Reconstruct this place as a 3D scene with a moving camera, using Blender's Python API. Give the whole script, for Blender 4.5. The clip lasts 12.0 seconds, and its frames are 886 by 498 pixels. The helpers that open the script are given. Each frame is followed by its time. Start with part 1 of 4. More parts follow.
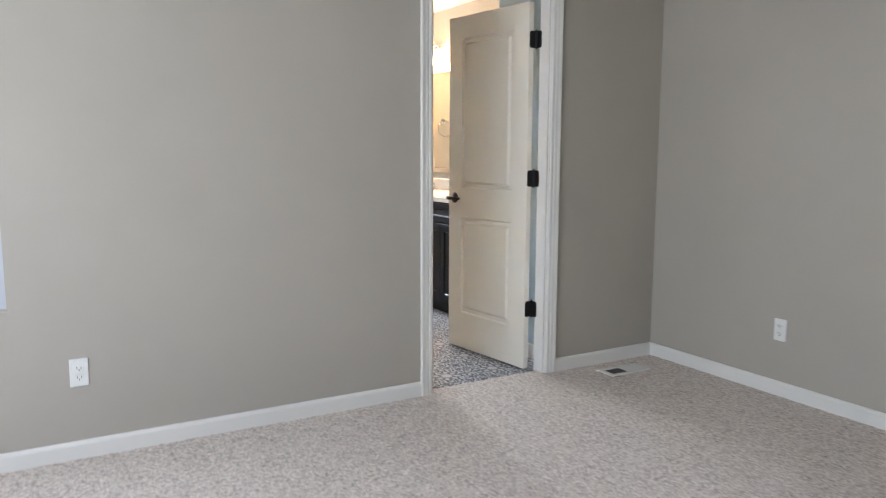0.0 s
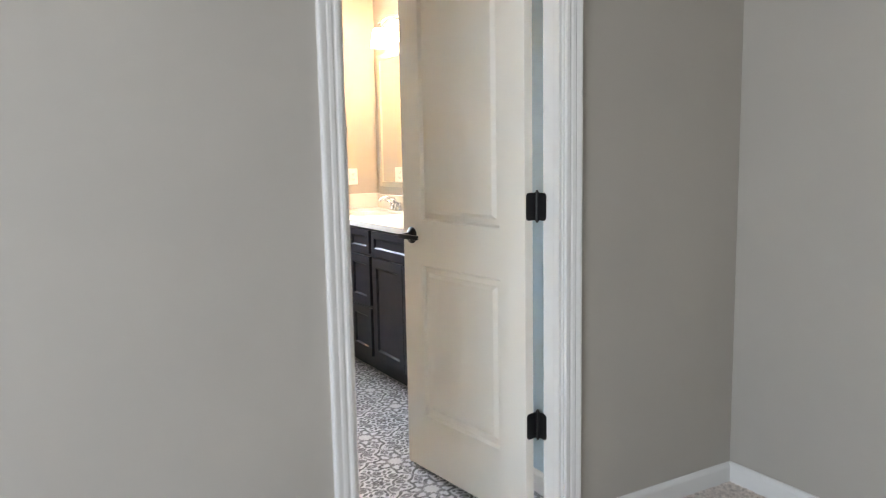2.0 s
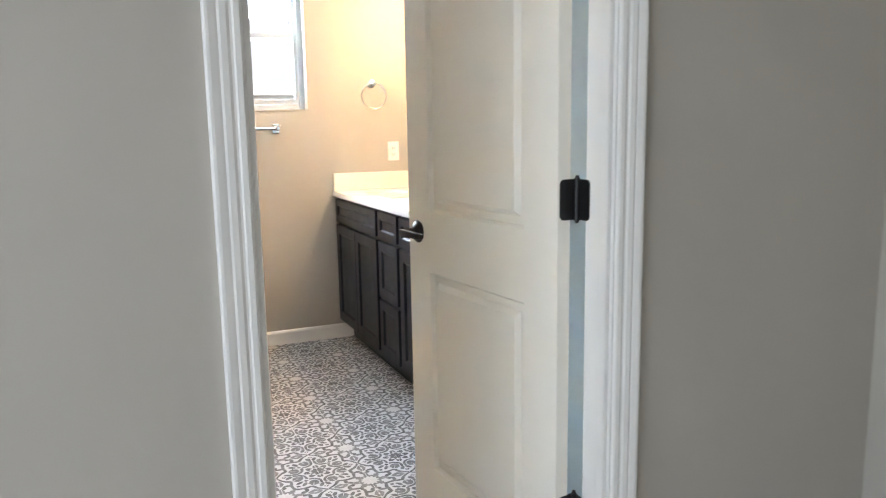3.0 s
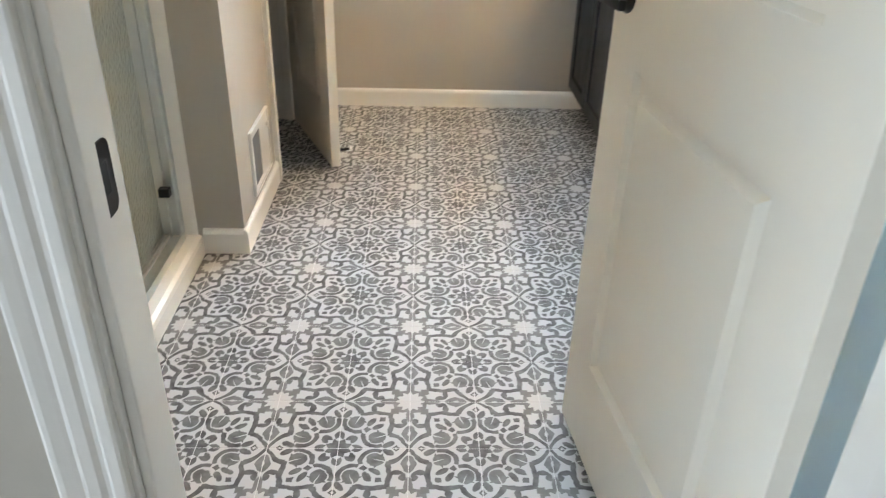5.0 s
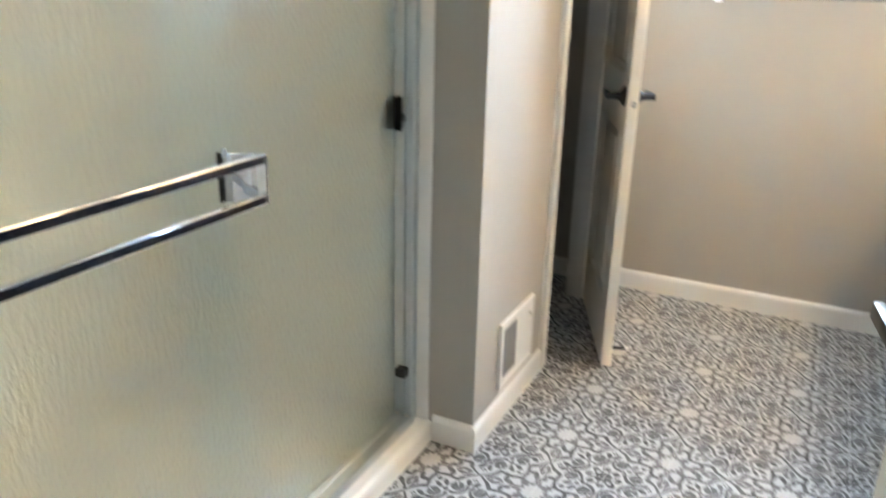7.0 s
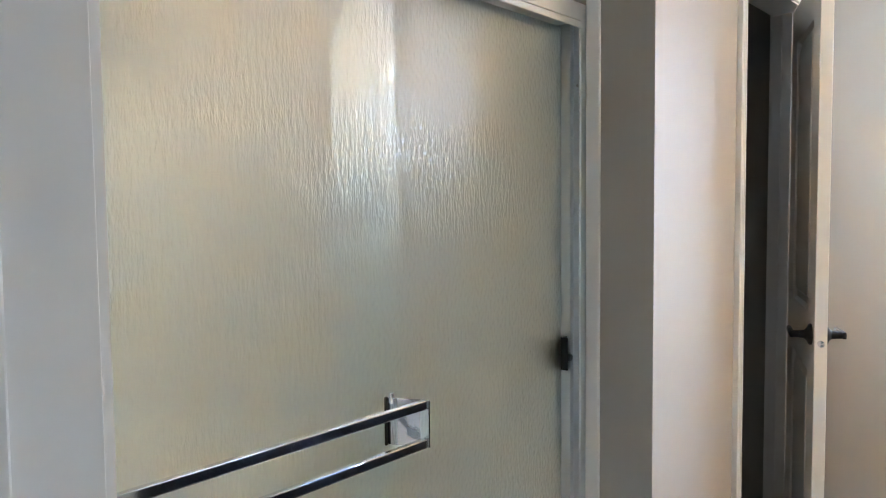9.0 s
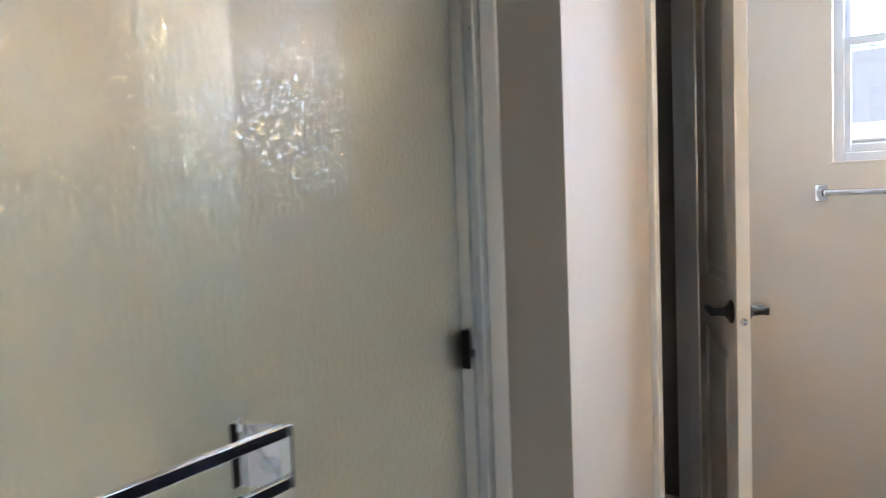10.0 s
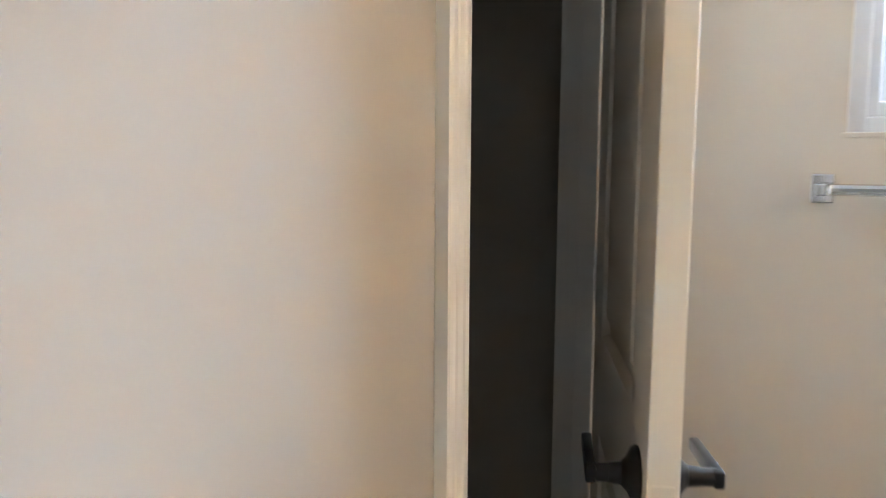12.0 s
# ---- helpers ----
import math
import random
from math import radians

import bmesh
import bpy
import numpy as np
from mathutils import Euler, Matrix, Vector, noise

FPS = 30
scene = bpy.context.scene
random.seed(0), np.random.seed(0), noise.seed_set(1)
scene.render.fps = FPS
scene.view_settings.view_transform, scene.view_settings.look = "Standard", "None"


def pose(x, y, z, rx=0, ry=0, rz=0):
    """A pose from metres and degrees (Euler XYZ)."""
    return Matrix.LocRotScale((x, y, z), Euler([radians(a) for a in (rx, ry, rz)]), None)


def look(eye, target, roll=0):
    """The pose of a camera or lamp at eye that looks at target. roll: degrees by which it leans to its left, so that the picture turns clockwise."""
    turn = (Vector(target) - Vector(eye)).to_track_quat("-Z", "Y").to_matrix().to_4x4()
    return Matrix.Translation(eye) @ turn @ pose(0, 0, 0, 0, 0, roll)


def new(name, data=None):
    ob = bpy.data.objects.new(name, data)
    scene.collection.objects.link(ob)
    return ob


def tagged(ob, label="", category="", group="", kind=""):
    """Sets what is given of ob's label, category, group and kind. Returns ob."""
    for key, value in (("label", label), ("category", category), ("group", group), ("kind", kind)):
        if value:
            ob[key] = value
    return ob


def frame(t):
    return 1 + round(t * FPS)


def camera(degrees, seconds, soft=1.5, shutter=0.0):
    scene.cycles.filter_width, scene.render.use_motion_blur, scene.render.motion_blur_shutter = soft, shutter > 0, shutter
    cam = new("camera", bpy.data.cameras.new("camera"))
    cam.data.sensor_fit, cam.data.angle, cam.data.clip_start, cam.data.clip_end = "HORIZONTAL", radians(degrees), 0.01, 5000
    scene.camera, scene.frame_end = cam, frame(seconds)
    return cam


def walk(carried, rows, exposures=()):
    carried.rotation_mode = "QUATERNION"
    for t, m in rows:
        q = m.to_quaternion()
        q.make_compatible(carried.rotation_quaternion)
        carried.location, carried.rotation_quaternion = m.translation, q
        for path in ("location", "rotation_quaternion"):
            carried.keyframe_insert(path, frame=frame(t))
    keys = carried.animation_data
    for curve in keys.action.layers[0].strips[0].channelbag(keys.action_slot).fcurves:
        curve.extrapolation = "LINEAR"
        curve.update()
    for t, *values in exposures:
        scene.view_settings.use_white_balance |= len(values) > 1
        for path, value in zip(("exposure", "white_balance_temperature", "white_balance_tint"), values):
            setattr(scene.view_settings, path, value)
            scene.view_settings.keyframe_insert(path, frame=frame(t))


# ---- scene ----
cam = camera(61.2, 12.0, soft=1.0, shutter=0.4)
PATH = [
    (0, (-2.048, -4.111, 1.263), (-1.055, -2.396, 0.995), 0.2),
    (0.5, (-1.854, -3.706, 1.274), (-0.901, -1.966, 1.027), -1.4),
    (1, (-1.582, -3.334, 1.271), (-0.576, -1.62, 1.047), -1.4),
    (1.5, (-1.304, -3.002, 1.265), (-0.303, -1.288, 1.024), -1.5),
    (2, (-1.001, -2.697, 1.275), (-0.009, -0.979, 1.019), -1.1),
    (2.5, (-0.661, -2.421, 1.307), (0.246, -0.661, 1.025), -0.7),
    (2.7, (-0.564, -2.298, 1.29), (0.302, -0.519, 0.997), -1.0),
    (4.3, (-0.06, -1.631, 1.197), (0.206, 0.219, 0.484), 1.4),
    (4.5, (-0.026, -1.544, 1.209), (0.187, 0.275, 0.406), 1.3),
    (5, (0.021, -1.374, 1.176), (0.08, 0.374, 0.206), 1.6),
    (5.5, (0.101, -1.228, 1.18), (-0.068, 0.45, 0.104), 1.7),
    (6, (0.164, -1.145, 1.178), (-0.194, 0.492, 0.086), 1.1),
    (6.5, (0.181, -1.061, 1.219), (-0.34, 0.612, 0.254), 0.7),
    (6.6, (0.169, -1.051, 1.222), (-0.381, 0.652, 0.328), 0.8),
    (7, (0.207, -1.004, 1.292), (-0.626, 0.685, 0.617), 1.3),
    (7.5, (0.306, -1.025, 1.337), (-0.836, 0.563, 0.923), 1.7),
    (7.6, (0.323, -1.026, 1.321), (-0.868, 0.545, 0.983), 1.1),
    (7.7, (0.334, -1.031, 1.35), (-0.891, 0.519, 1.038), 1.4),
    (9.3, (0.213, -0.98, 1.36), (-1.074, 0.548, 1.256), -1.2),
    (9.5, (0.168, -0.931, 1.34), (-1.061, 0.641, 1.207), -1.8),
    (9.8, (0.102, -0.823, 1.307), (-1.02, 0.825, 1.153), -2.13),
    (10, (0.081, -0.717, 1.301), (-0.993, 0.964, 1.163), -2.24),
    (10.5, (-0.041, -0.423, 1.313), (-0.97, 1.339, 1.137), -0.79),
    (11, (-0.15, -0.093, 1.294), (-0.881, 1.755, 1.069), -1.63),
    (11.2, (-0.152, 0.023, 1.291), (-0.815, 1.895, 1.054), -1.43),
    (11.5, (-0.13, 0.258, 1.318), (-0.805, 2.126, 1.08), 1.5),
    (11.6, (-0.116, 0.318, 1.328), (-0.854, 2.163, 1.103), 0.85),
    (12, (-0.157, 0.599, 1.31), (-1.109, 2.343, 1.081), 0.32),
]
EXPOSURES = [(0.0, 1.17, 7300, 25), (0.5, 1.26, 7300, 25), (1.0, 1.47, 7300, 25), (2.0, 1.44, 7200, 24), (2.7, 1.44, 7150, 23), (4.3, 1.52, 7050, 19), (5.0, 1.5, 7000, 18), (6.0, 1.52, 7000, 18),
             (7.0, 1.58, 6400, 16), (7.7, 1.36, 6100, 19), (9.5, 1.12, 6050, 21), (10.0, 1.09, 6250, 22), (10.5, 1.12, 6400, 22), (11.0, 1.25, 6500, 20), (11.5, 1.15, 6500, 20), (12.0, 0.92, 6500, 20)]
walk(cam, [(t, look(eye, target, roll)) for t, eye, target, roll in PATH], exposures=EXPOSURES)

# ---- world, sun, window light ----
world = bpy.data.worlds.new("sky")
scene.world = world
world.use_nodes = True
wn = world.node_tree
sky = wn.nodes.new("ShaderNodeTexSky")
sky.sky_type = "NISHITA"
sky.sun_disc = False
sky.sun_elevation = radians(48)
sky.sun_rotation = radians(160)
wn.links.new(sky.outputs["Color"], wn.nodes["Background"].inputs["Color"])
wn.nodes["Background"].inputs["Strength"].default_value = 0.15

sun = new("sun", bpy.data.lights.new("sun", "SUN"))
sun.data.energy, sun.data.angle, sun.data.color = 2.4, radians(0.6), (1.0, 0.95, 0.88)
SUN_AZ, SUN_EL = radians(160), radians(48)
sun.matrix_world = look((0, 0, 20), (-math.sin(SUN_AZ) * 20, -math.cos(SUN_AZ) * 20, 20 - 20 * math.tan(SUN_EL)))


def window_light(name, centre, target, width, height, power, colour):
    lamp = new(name, bpy.data.lights.new(name, "AREA"))
    lamp.data.shape, lamp.data.size, lamp.data.size_y = "RECTANGLE", width, height
    lamp.data.energy, lamp.data.color = power, colour
    lamp.matrix_world = look(centre, target)
    return lamp


DAY = (0.58, 0.81, 1.0)
window_light("daylight_west", (-3.34, -2.7, 1.4), (0, -2.7, 1.3), 2.2, 1.4, 30, DAY)
window_light("daylight_bedroom_north", (-2.55, -0.79, 1.36), (-2.55, -3, 1.2), 0.85, 1.35, 5, DAY)
window_light("sky_north", (0.3, 8.6, 6.2), (0.3, 2.2, 6.2), 14.0, 6.9, 6200, (0.60, 0.81, 1.0))
window_light("daylight_sill", (0.21, 2.52, 1.20), (0.21, 1.75, 2.44), 0.75, 0.30, 48, (0.50, 0.78, 1.0))


# ---- materials ----
class Nodes:
    """A small builder of node trees."""

    def __init__(self, name):
        self.m = bpy.data.materials.new(name)
        self.m.use_nodes = True
        self.t = self.m.node_tree
        self.b = self.t.nodes["Principled BSDF"]

    def node(self, kind, **values):
        n = self.t.nodes.new(kind)
        for k, v in values.items():
            if isinstance(v, (int, float, tuple)) and k in n.inputs:
                n.inputs[k].default_value = v
            elif k in n.inputs:
                self.t.links.new(v, n.inputs[k])
        return n

    def put(self, value, socket):
        if isinstance(value, (int, float, tuple)):
            socket.default_value = value
        else:
            self.t.links.new(value, socket)

    def math(self, op, a, b=0.0, c=0.0):
        n = self.t.nodes.new("ShaderNodeMath")
        n.operation = op
        for s, v in zip(n.inputs, (a, b, c)):
            self.put(v, s)
        return n.outputs[0]

    def noise(self, scale, detail=3.0, vector=None, rough=0.5):
        n = self.t.nodes.new("ShaderNodeTexNoise")
        n.inputs["Scale"].default_value, n.inputs["Detail"].default_value, n.inputs["Roughness"].default_value = scale, detail, rough
        self.t.links.new(vector or self.place(), n.inputs["Vector"])
        return n.outputs["Fac"]

    def place(self):
        return self.t.nodes.new("ShaderNodeNewGeometry").outputs["Position"]

    def scaled(self, x, y, z):
        n = self.t.nodes.new("ShaderNodeVectorMath")
        n.operation = "MULTIPLY"
        self.t.links.new(self.place(), n.inputs[0])
        n.inputs[1].default_value = (x, y, z)
        return n.outputs[0]

    def mix(self, f, a, b):
        n = self.t.nodes.new("ShaderNodeMix")
        n.data_type = "RGBA"
        self.put(f, n.inputs[0])
        for s, v in ((n.inputs[6], a), (n.inputs[7], b)):
            self.put((*v, 1.0) if isinstance(v, tuple) else v, s)
        return n.outputs[2]

    def span(self, v, a, b, lo=0.0, hi=1.0):
        n = self.t.nodes.new("ShaderNodeMapRange")
        self.put(v, n.inputs[0])
        for s, x in zip(list(n.inputs)[1:5], (a, b, lo, hi)):
            self.put(x, s)
        return n.outputs[0]

    def bump(self, height, strength, distance):
        n = self.t.nodes.new("ShaderNodeBump")
        n.inputs["Strength"].default_value, n.inputs["Distance"].default_value = strength, distance
        self.t.links.new(height, n.inputs["Height"])
        self.t.links.new(n.outputs["Normal"], self.b.inputs["Normal"])

    def base(self, colour, rough=0.5, metal=0.0, **more):
        self.put((*colour, 1.0) if isinstance(colour, tuple) else colour, self.b.inputs["Base Color"])
        self.put(rough, self.b.inputs["Roughness"])
        self.put(metal, self.b.inputs["Metallic"])
        for k, v in more.items():
            self.put(v, self.b.inputs[k.replace("_", " ")])
        return self.m


def paint(name, colour, rough, spread=0.04, grain=180.0, relief=0.12, depth=0.0006, gloss=0.35):
    """Rolled or brushed paint: faint patches, fine stipple."""
    n = Nodes(name)
    patch = n.span(n.noise(1.7, 4.0), 0.3, 0.7)
    dark = tuple(c * (1 - spread) for c in colour)
    lite = tuple(min(1, c * (1 + spread)) for c in colour)
    n.bump(n.noise(grain, 2.0), relief, depth)
    return n.base(n.mix(patch, dark, lite), n.span(n.noise(9.0), 0.3, 0.7, rough - 0.05, rough + 0.05), Specular_IOR_Level=gloss)


WALL = paint("greige_wall_paint", (0.447, 0.408, 0.352), 0.62, 0.03, 240.0, 0.22, 0.0006)
# closet side: the blue-grey is cool window daylight put into the base colour
CLOSET = paint("closet_daylight_tint", (0.46, 0.60, 0.67), 0.55, 0.03, 200.0, 0.12, 0.0005)
CEIL = paint("ceiling_paint", (0.78, 0.77, 0.74), 0.8, 0.02, 120.0, 0.3, 0.001)
TRIM = paint("white_trim_paint", (0.80, 0.775, 0.73), 0.38, 0.02, 60.0, 0.05, 0.0004, 0.5)
DOOR = paint("white_door_paint", (0.85, 0.80, 0.71), 0.42, 0.02, 90.0, 0.06, 0.0004, 0.5)
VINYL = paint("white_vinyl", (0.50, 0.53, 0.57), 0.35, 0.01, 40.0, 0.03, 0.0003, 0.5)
PLATE = paint("white_plastic", (0.82, 0.81, 0.78), 0.3, 0.01, 40.0, 0.02, 0.0002, 0.5)
NAVY = paint("dark_navy_cabinet_paint", (0.011, 0.015, 0.025), 0.36, 0.10, 70.0, 0.06, 0.0004, 0.35)
COUNTER = paint("cultured_marble", (0.80, 0.77, 0.71), 0.18, 0.02, 12.0, 0.01, 0.0003, 0.5)
PAN = paint("shower_pan_acrylic", (0.86, 0.84, 0.79), 0.22, 0.02, 12.0, 0.01, 0.0003, 0.5)
CREAM = paint("shower_surround", (0.93, 0.885, 0.795), 0.3, 0.04, 25.0, 0.04, 0.0006, 0.5)
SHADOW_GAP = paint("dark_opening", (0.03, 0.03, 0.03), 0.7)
BLOCK = paint("outside_siding", (0.55, 0.56, 0.57), 0.7)
SNOW = paint("white_fascia", (0.85, 0.85, 0.85), 0.6)


def metal(name, colour, rough, grain=300.0, relief=0.03):
    n = Nodes(name)
    n.bump(n.noise(grain, 2.0), relief, 0.0003)
    return n.base(colour, n.span(n.noise(25.0), 0.3, 0.7, rough * 0.8, rough * 1.25), 1.0)


CHROME = metal("chrome", (0.70, 0.72, 0.75), 0.06)
NICKEL = metal("brushed_nickel", (0.62, 0.59, 0.55), 0.28)
ALU = metal("brushed_aluminium", (0.66, 0.69, 0.69), 0.42, 300.0, 0.01)
n = Nodes("matte_black_metal")
n.bump(n.noise(400.0), 0.05, 0.0003)
BLACK = n.base((0.012, 0.011, 0.011), n.span(n.noise(30.0), 0.3, 0.7, 0.28, 0.4), 0.3)

n = Nodes("mirror_silver")
MIRROR = n.base((0.92, 0.92, 0.90), 0.02, 1.0)

n = Nodes("window_glass")
GLASS = n.base((1.0, 1.0, 1.0), 0.0, 0.0, Transmission_Weight=1.0, IOR=1.45)

# rain glass: short vertical streaks in the body, hammered beads on the face that glint one by one
n = Nodes("rain_glass")
wave = n.noise(1.0, 2.0, n.scaled(9, 9, 5))
drops = n.math("ADD", n.noise(1.0, 3.0, n.scaled(130, 130, 26)), n.math("MULTIPLY", n.noise(1.0, 2.0, n.scaled(330, 330, 100)), 0.45))
n.bump(drops, 1.0, 0.0024)
beads = n.t.nodes.new("ShaderNodeBump")
beads.inputs["Strength"].default_value, beads.inputs["Distance"].default_value = 1.0, 0.0027
n.t.links.new(n.noise(1.0, 0.0, n.scaled(108, 108, 82)), beads.inputs["Height"])
n.base(n.mix(wave, (0.85, 0.945, 0.925), (0.89, 0.965, 0.945)), 0.36, 0.0, Transmission_Weight=1.0, IOR=1.22, Coat_Weight=1.0, Coat_Roughness=0.07, Coat_IOR=1.58, Coat_Normal=beads.outputs["Normal"])
RAIN = n.m

# the finely satined back of the same panes
n = Nodes("satin_glass_back")
GLASS_BACK = n.base((0.93, 0.98, 0.97), 0.20, 0.0, Transmission_Weight=1.0, IOR=1.24)

n = Nodes("lamp_shade")
SHADE = n.base((0.9, 0.85, 0.75), 0.5, 0.0, Emission_Color=(1.0, 0.74, 0.41, 1.0), Emission_Strength=25.0)

# carpet: plush pile, lying this way and that in hand-sized mottles, with sparse dark flecks
n = Nodes("beige_carpet")
fleck = n.span(n.noise(62.0, 5.0, None, 0.75), 0.36, 0.62)
mottle = n.span(n.noise(17.0, 4.0, None, 0.65), 0.36, 0.64)
speck = n.span(n.noise(34.0, 4.0, None, 0.7), 0.61, 0.70)
tone = n.mix(fleck, (0.36, 0.262, 0.21), (0.98, 0.86, 0.765))
tone = n.mix(n.math("MULTIPLY", mottle, 0.45), tone, (0.90, 0.775, 0.68))
tone = n.mix(n.math("MULTIPLY", speck, 0.55), tone, (0.28, 0.21, 0.17))
n.bump(n.math("ADD", n.math("ADD", n.noise(260.0, 4.0, None, 0.7), n.noise(60.0, 3.0)), n.math("MULTIPLY", n.noise(16.0, 2.0), 1.5)), 0.9, 0.007)
CARPET = n.base(tone, 0.95, Specular_IOR_Level=0.1, Sheen_Weight=0.25)

# roof shingles
n = Nodes("grey_roof_shingles")
SHINGLE = n.base(n.mix(n.noise(6.0, 5.0), (0.23, 0.265, 0.265), (0.32, 0.355, 0.355)), 0.9)
n = Nodes("dry_ground")
LAWN = n.base(n.mix(n.noise(0.8, 5.0), (0.20, 0.18, 0.13), (0.34, 0.30, 0.23)), 0.95)

# patterned cement-look tile; one motif is four tiles, 0.308 m across, with a pale star on every whole step
STEP = 0.308


def tile_material():
    n = Nodes("patterned_tile")
    M = n.math
    sep = n.t.nodes.new("ShaderNodeSeparateXYZ")
    n.t.links.new(n.place(), sep.inputs[0])
    wob = n.noise(60.0, 2.0)
    shake = M("MULTIPLY", M("SUBTRACT", wob, 0.5), 0.05)

    def fold(s):
        return M("PINGPONG", M("ADD", M("MULTIPLY", s, 2.0 / STEP), shake), 1.0)

    x, y = fold(sep.outputs[0]), fold(sep.outputs[1])
    a, b = M("MAXIMUM", x, y), M("MINIMUM", x, y)

    def ellipse(cx, cy, rx, ry, turn=0.0):
        """Below 1 inside."""
        dx, dy = M("SUBTRACT", a, cx), M("SUBTRACT", b, cy)
        c, s = math.cos(radians(turn)), math.sin(radians(turn))
        u = M("DIVIDE", M("ADD", M("MULTIPLY", dx, c), M("MULTIPLY", dy, s)), rx)
        v = M("DIVIDE", M("SUBTRACT", M("MULTIPLY", dy, c), M("MULTIPLY", dx, s)), ry)
        return M("SQRT", M("ADD", M("MULTIPLY", u, u), M("MULTIPLY", v, v)))

    def inside(d, edge, soft):
        return n.span(d, edge - soft, edge + soft, 1.0, 0.0)

    def ring(d, at, half, soft):
        return n.span(M("ABSOLUTE", M("SUBTRACT", d, at)), half - soft, half + soft, 1.0, 0.0)

    def polar(cx, cy):
        dx, dy = M("SUBTRACT", a, cx), M("SUBTRACT", b, cy)
        r = M("SQRT", M("ADD", M("MULTIPLY", dx, dx), M("MULTIPLY", dy, dy)))
        return r, M("ARCTAN2", dy, dx)

    def either(*parts):
        out = parts[0]
        for p in parts[1:]:
            out = M("MAXIMUM", out, p)
        return out

    def cut(p, q):
        return M("MULTIPLY", p, M("SUBTRACT", 1.0, q))

    S = 0.007

    def arc(cx, cy, r, half, t_lo, t_hi):
        """Part of a ring between two angles, with rounded ends left off."""
        rr, tt = polar(cx, cy)
        return M("MULTIPLY", ring(rr, r, half, S), M("MULTIPLY", n.span(tt, t_lo, t_lo + 0.06, 0.0, 1.0), n.span(tt, t_hi - 0.06, t_hi, 1.0, 0.0)))

    # grey ground round the star, with arms along the axes and a paler square on the diagonal
    r0, t0 = polar(0.0, 0.0)
    ground = either(inside(M("ADD", a, M("MULTIPLY", b, 0.12)), 0.262, S), inside(ellipse(0.30, 0.0, 0.16, 0.062), 1.0, 0.1))
    chip = inside(M("MAXIMUM", M("ABSOLUTE", M("SUBTRACT", a, 0.225)), M("ABSOLUTE", M("SUBTRACT", b, 0.225))), 0.058, 0.008)
    star = inside(M("ADD", r0, M("MULTIPLY", M("COSINE", M("MULTIPLY", t0, 12.0)), -0.026)), 0.195, 0.006)
    # hooks either side of the axis: a comma that turns round the pale cup and ends in a drop
    hook = either(arc(0.462, 0.160, 0.092, 0.033, -1.80, 1.55), inside(ellipse(0.440, 0.085, 0.058, 0.040, 30), 1.0, 0.15), inside(ellipse(0.535, 0.160, 0.042, 0.075), 1.0, 0.12))
    # eye on the axis
    eye = cut(inside(M("ADD", M("DIVIDE", M("ABSOLUTE", M("SUBTRACT", a, 0.700)), 0.165), M("DIVIDE", M("MULTIPLY", b, b), 0.0135)), 1.0, 0.07),
              inside(ellipse(0.705, 0.0, 0.050, 0.020), 1.0, 0.2))
    # dark band: two limbs that meet near the star, a crossing at the middle of each side, an arch round each leaf
    sway = M("MULTIPLY", M("SINE", M("MULTIPLY", a, 16.0)), 0.014)
    limb = M("MULTIPLY", ring(M("ADD", b, sway), 0.272, 0.038, S), M("MULTIPLY", n.span(a, 0.262, 0.268, 0.0, 1.0), n.span(a, 0.735, 0.750, 1.0, 0.0)))
    bend = M("MULTIPLY", M("SINE", M("MULTIPLY", b, 11.2)), 0.060)
    cross = M("MULTIPLY", ring(M("ADD", M("ADD", a, b), bend), 1.0, 0.048, S), n.span(b, 0.28, 0.29, 1.0, 0.0))
    arch = arc(0.755, 0.465, 0.203, 0.034, -0.45, 1.90)
    band = either(limb, arch)
    # bow and squares on the diagonal
    diag = either(
        inside(M("MAXIMUM", M("ABSOLUTE", M("SUBTRACT", a, 0.405)), M("ABSOLUTE", M("SUBTRACT", b, 0.405))), 0.042, 0.006),
        inside(ellipse(0.562, 0.462, 0.100, 0.046, 58), 1.0, 0.12),
        inside(M("ADD", M("ABSOLUTE", M("SUBTRACT", a, 0.62)), M("ABSOLUTE", M("SUBTRACT", b, 0.62))), 0.060, 0.008),
    )
    # spade-shaped leaf with pointed shoulders and a pale vein from its stem
    leaf = cut(either(inside(ellipse(0.783, 0.465, 0.132, 0.118, 69), 1.0, 0.06), inside(M("ADD", M("DIVIDE", M("ABSOLUTE", ellipse(0.762, 0.415, 0.055, 10.0, 69)), 1.0), M("DIVIDE", M("ABSOLUTE", ellipse(0.762, 0.415, 10.0, 0.158, 69)), 1.0)), 1.0, 0.08)),
               inside(ellipse(0.745, 0.365, 0.13, 0.009, 69), 1.0, 0.3))
    heart = inside(ellipse(0.80, 0.51, 0.075, 0.060, 69), 1.0, 0.5)
    # tulip and diamond on the middle line
    tulip = either(inside(ellipse(0.925, 0.290, 0.095, 0.050, 60), 1.0, 0.12), ring(M("ADD", M("ABSOLUTE", M("SUBTRACT", a, 1.0)), M("ABSOLUTE", M("SUBTRACT", b, 0.180))), 0.045, 0.018, 0.006))
    # flower: eight separate petals round a toothed dark heart
    r1, t1 = polar(1.0, 1.0)
    turn = M("PINGPONG", M("ADD", t1, 4 * math.pi), math.pi / 8)
    px, py = M("MULTIPLY", r1, M("COSINE", turn)), M("MULTIPLY", r1, M("SINE", turn))
    petal_a, petal_b = M("DIVIDE", M("SUBTRACT", px, 0.245), 0.094), M("DIVIDE", py, 0.074)
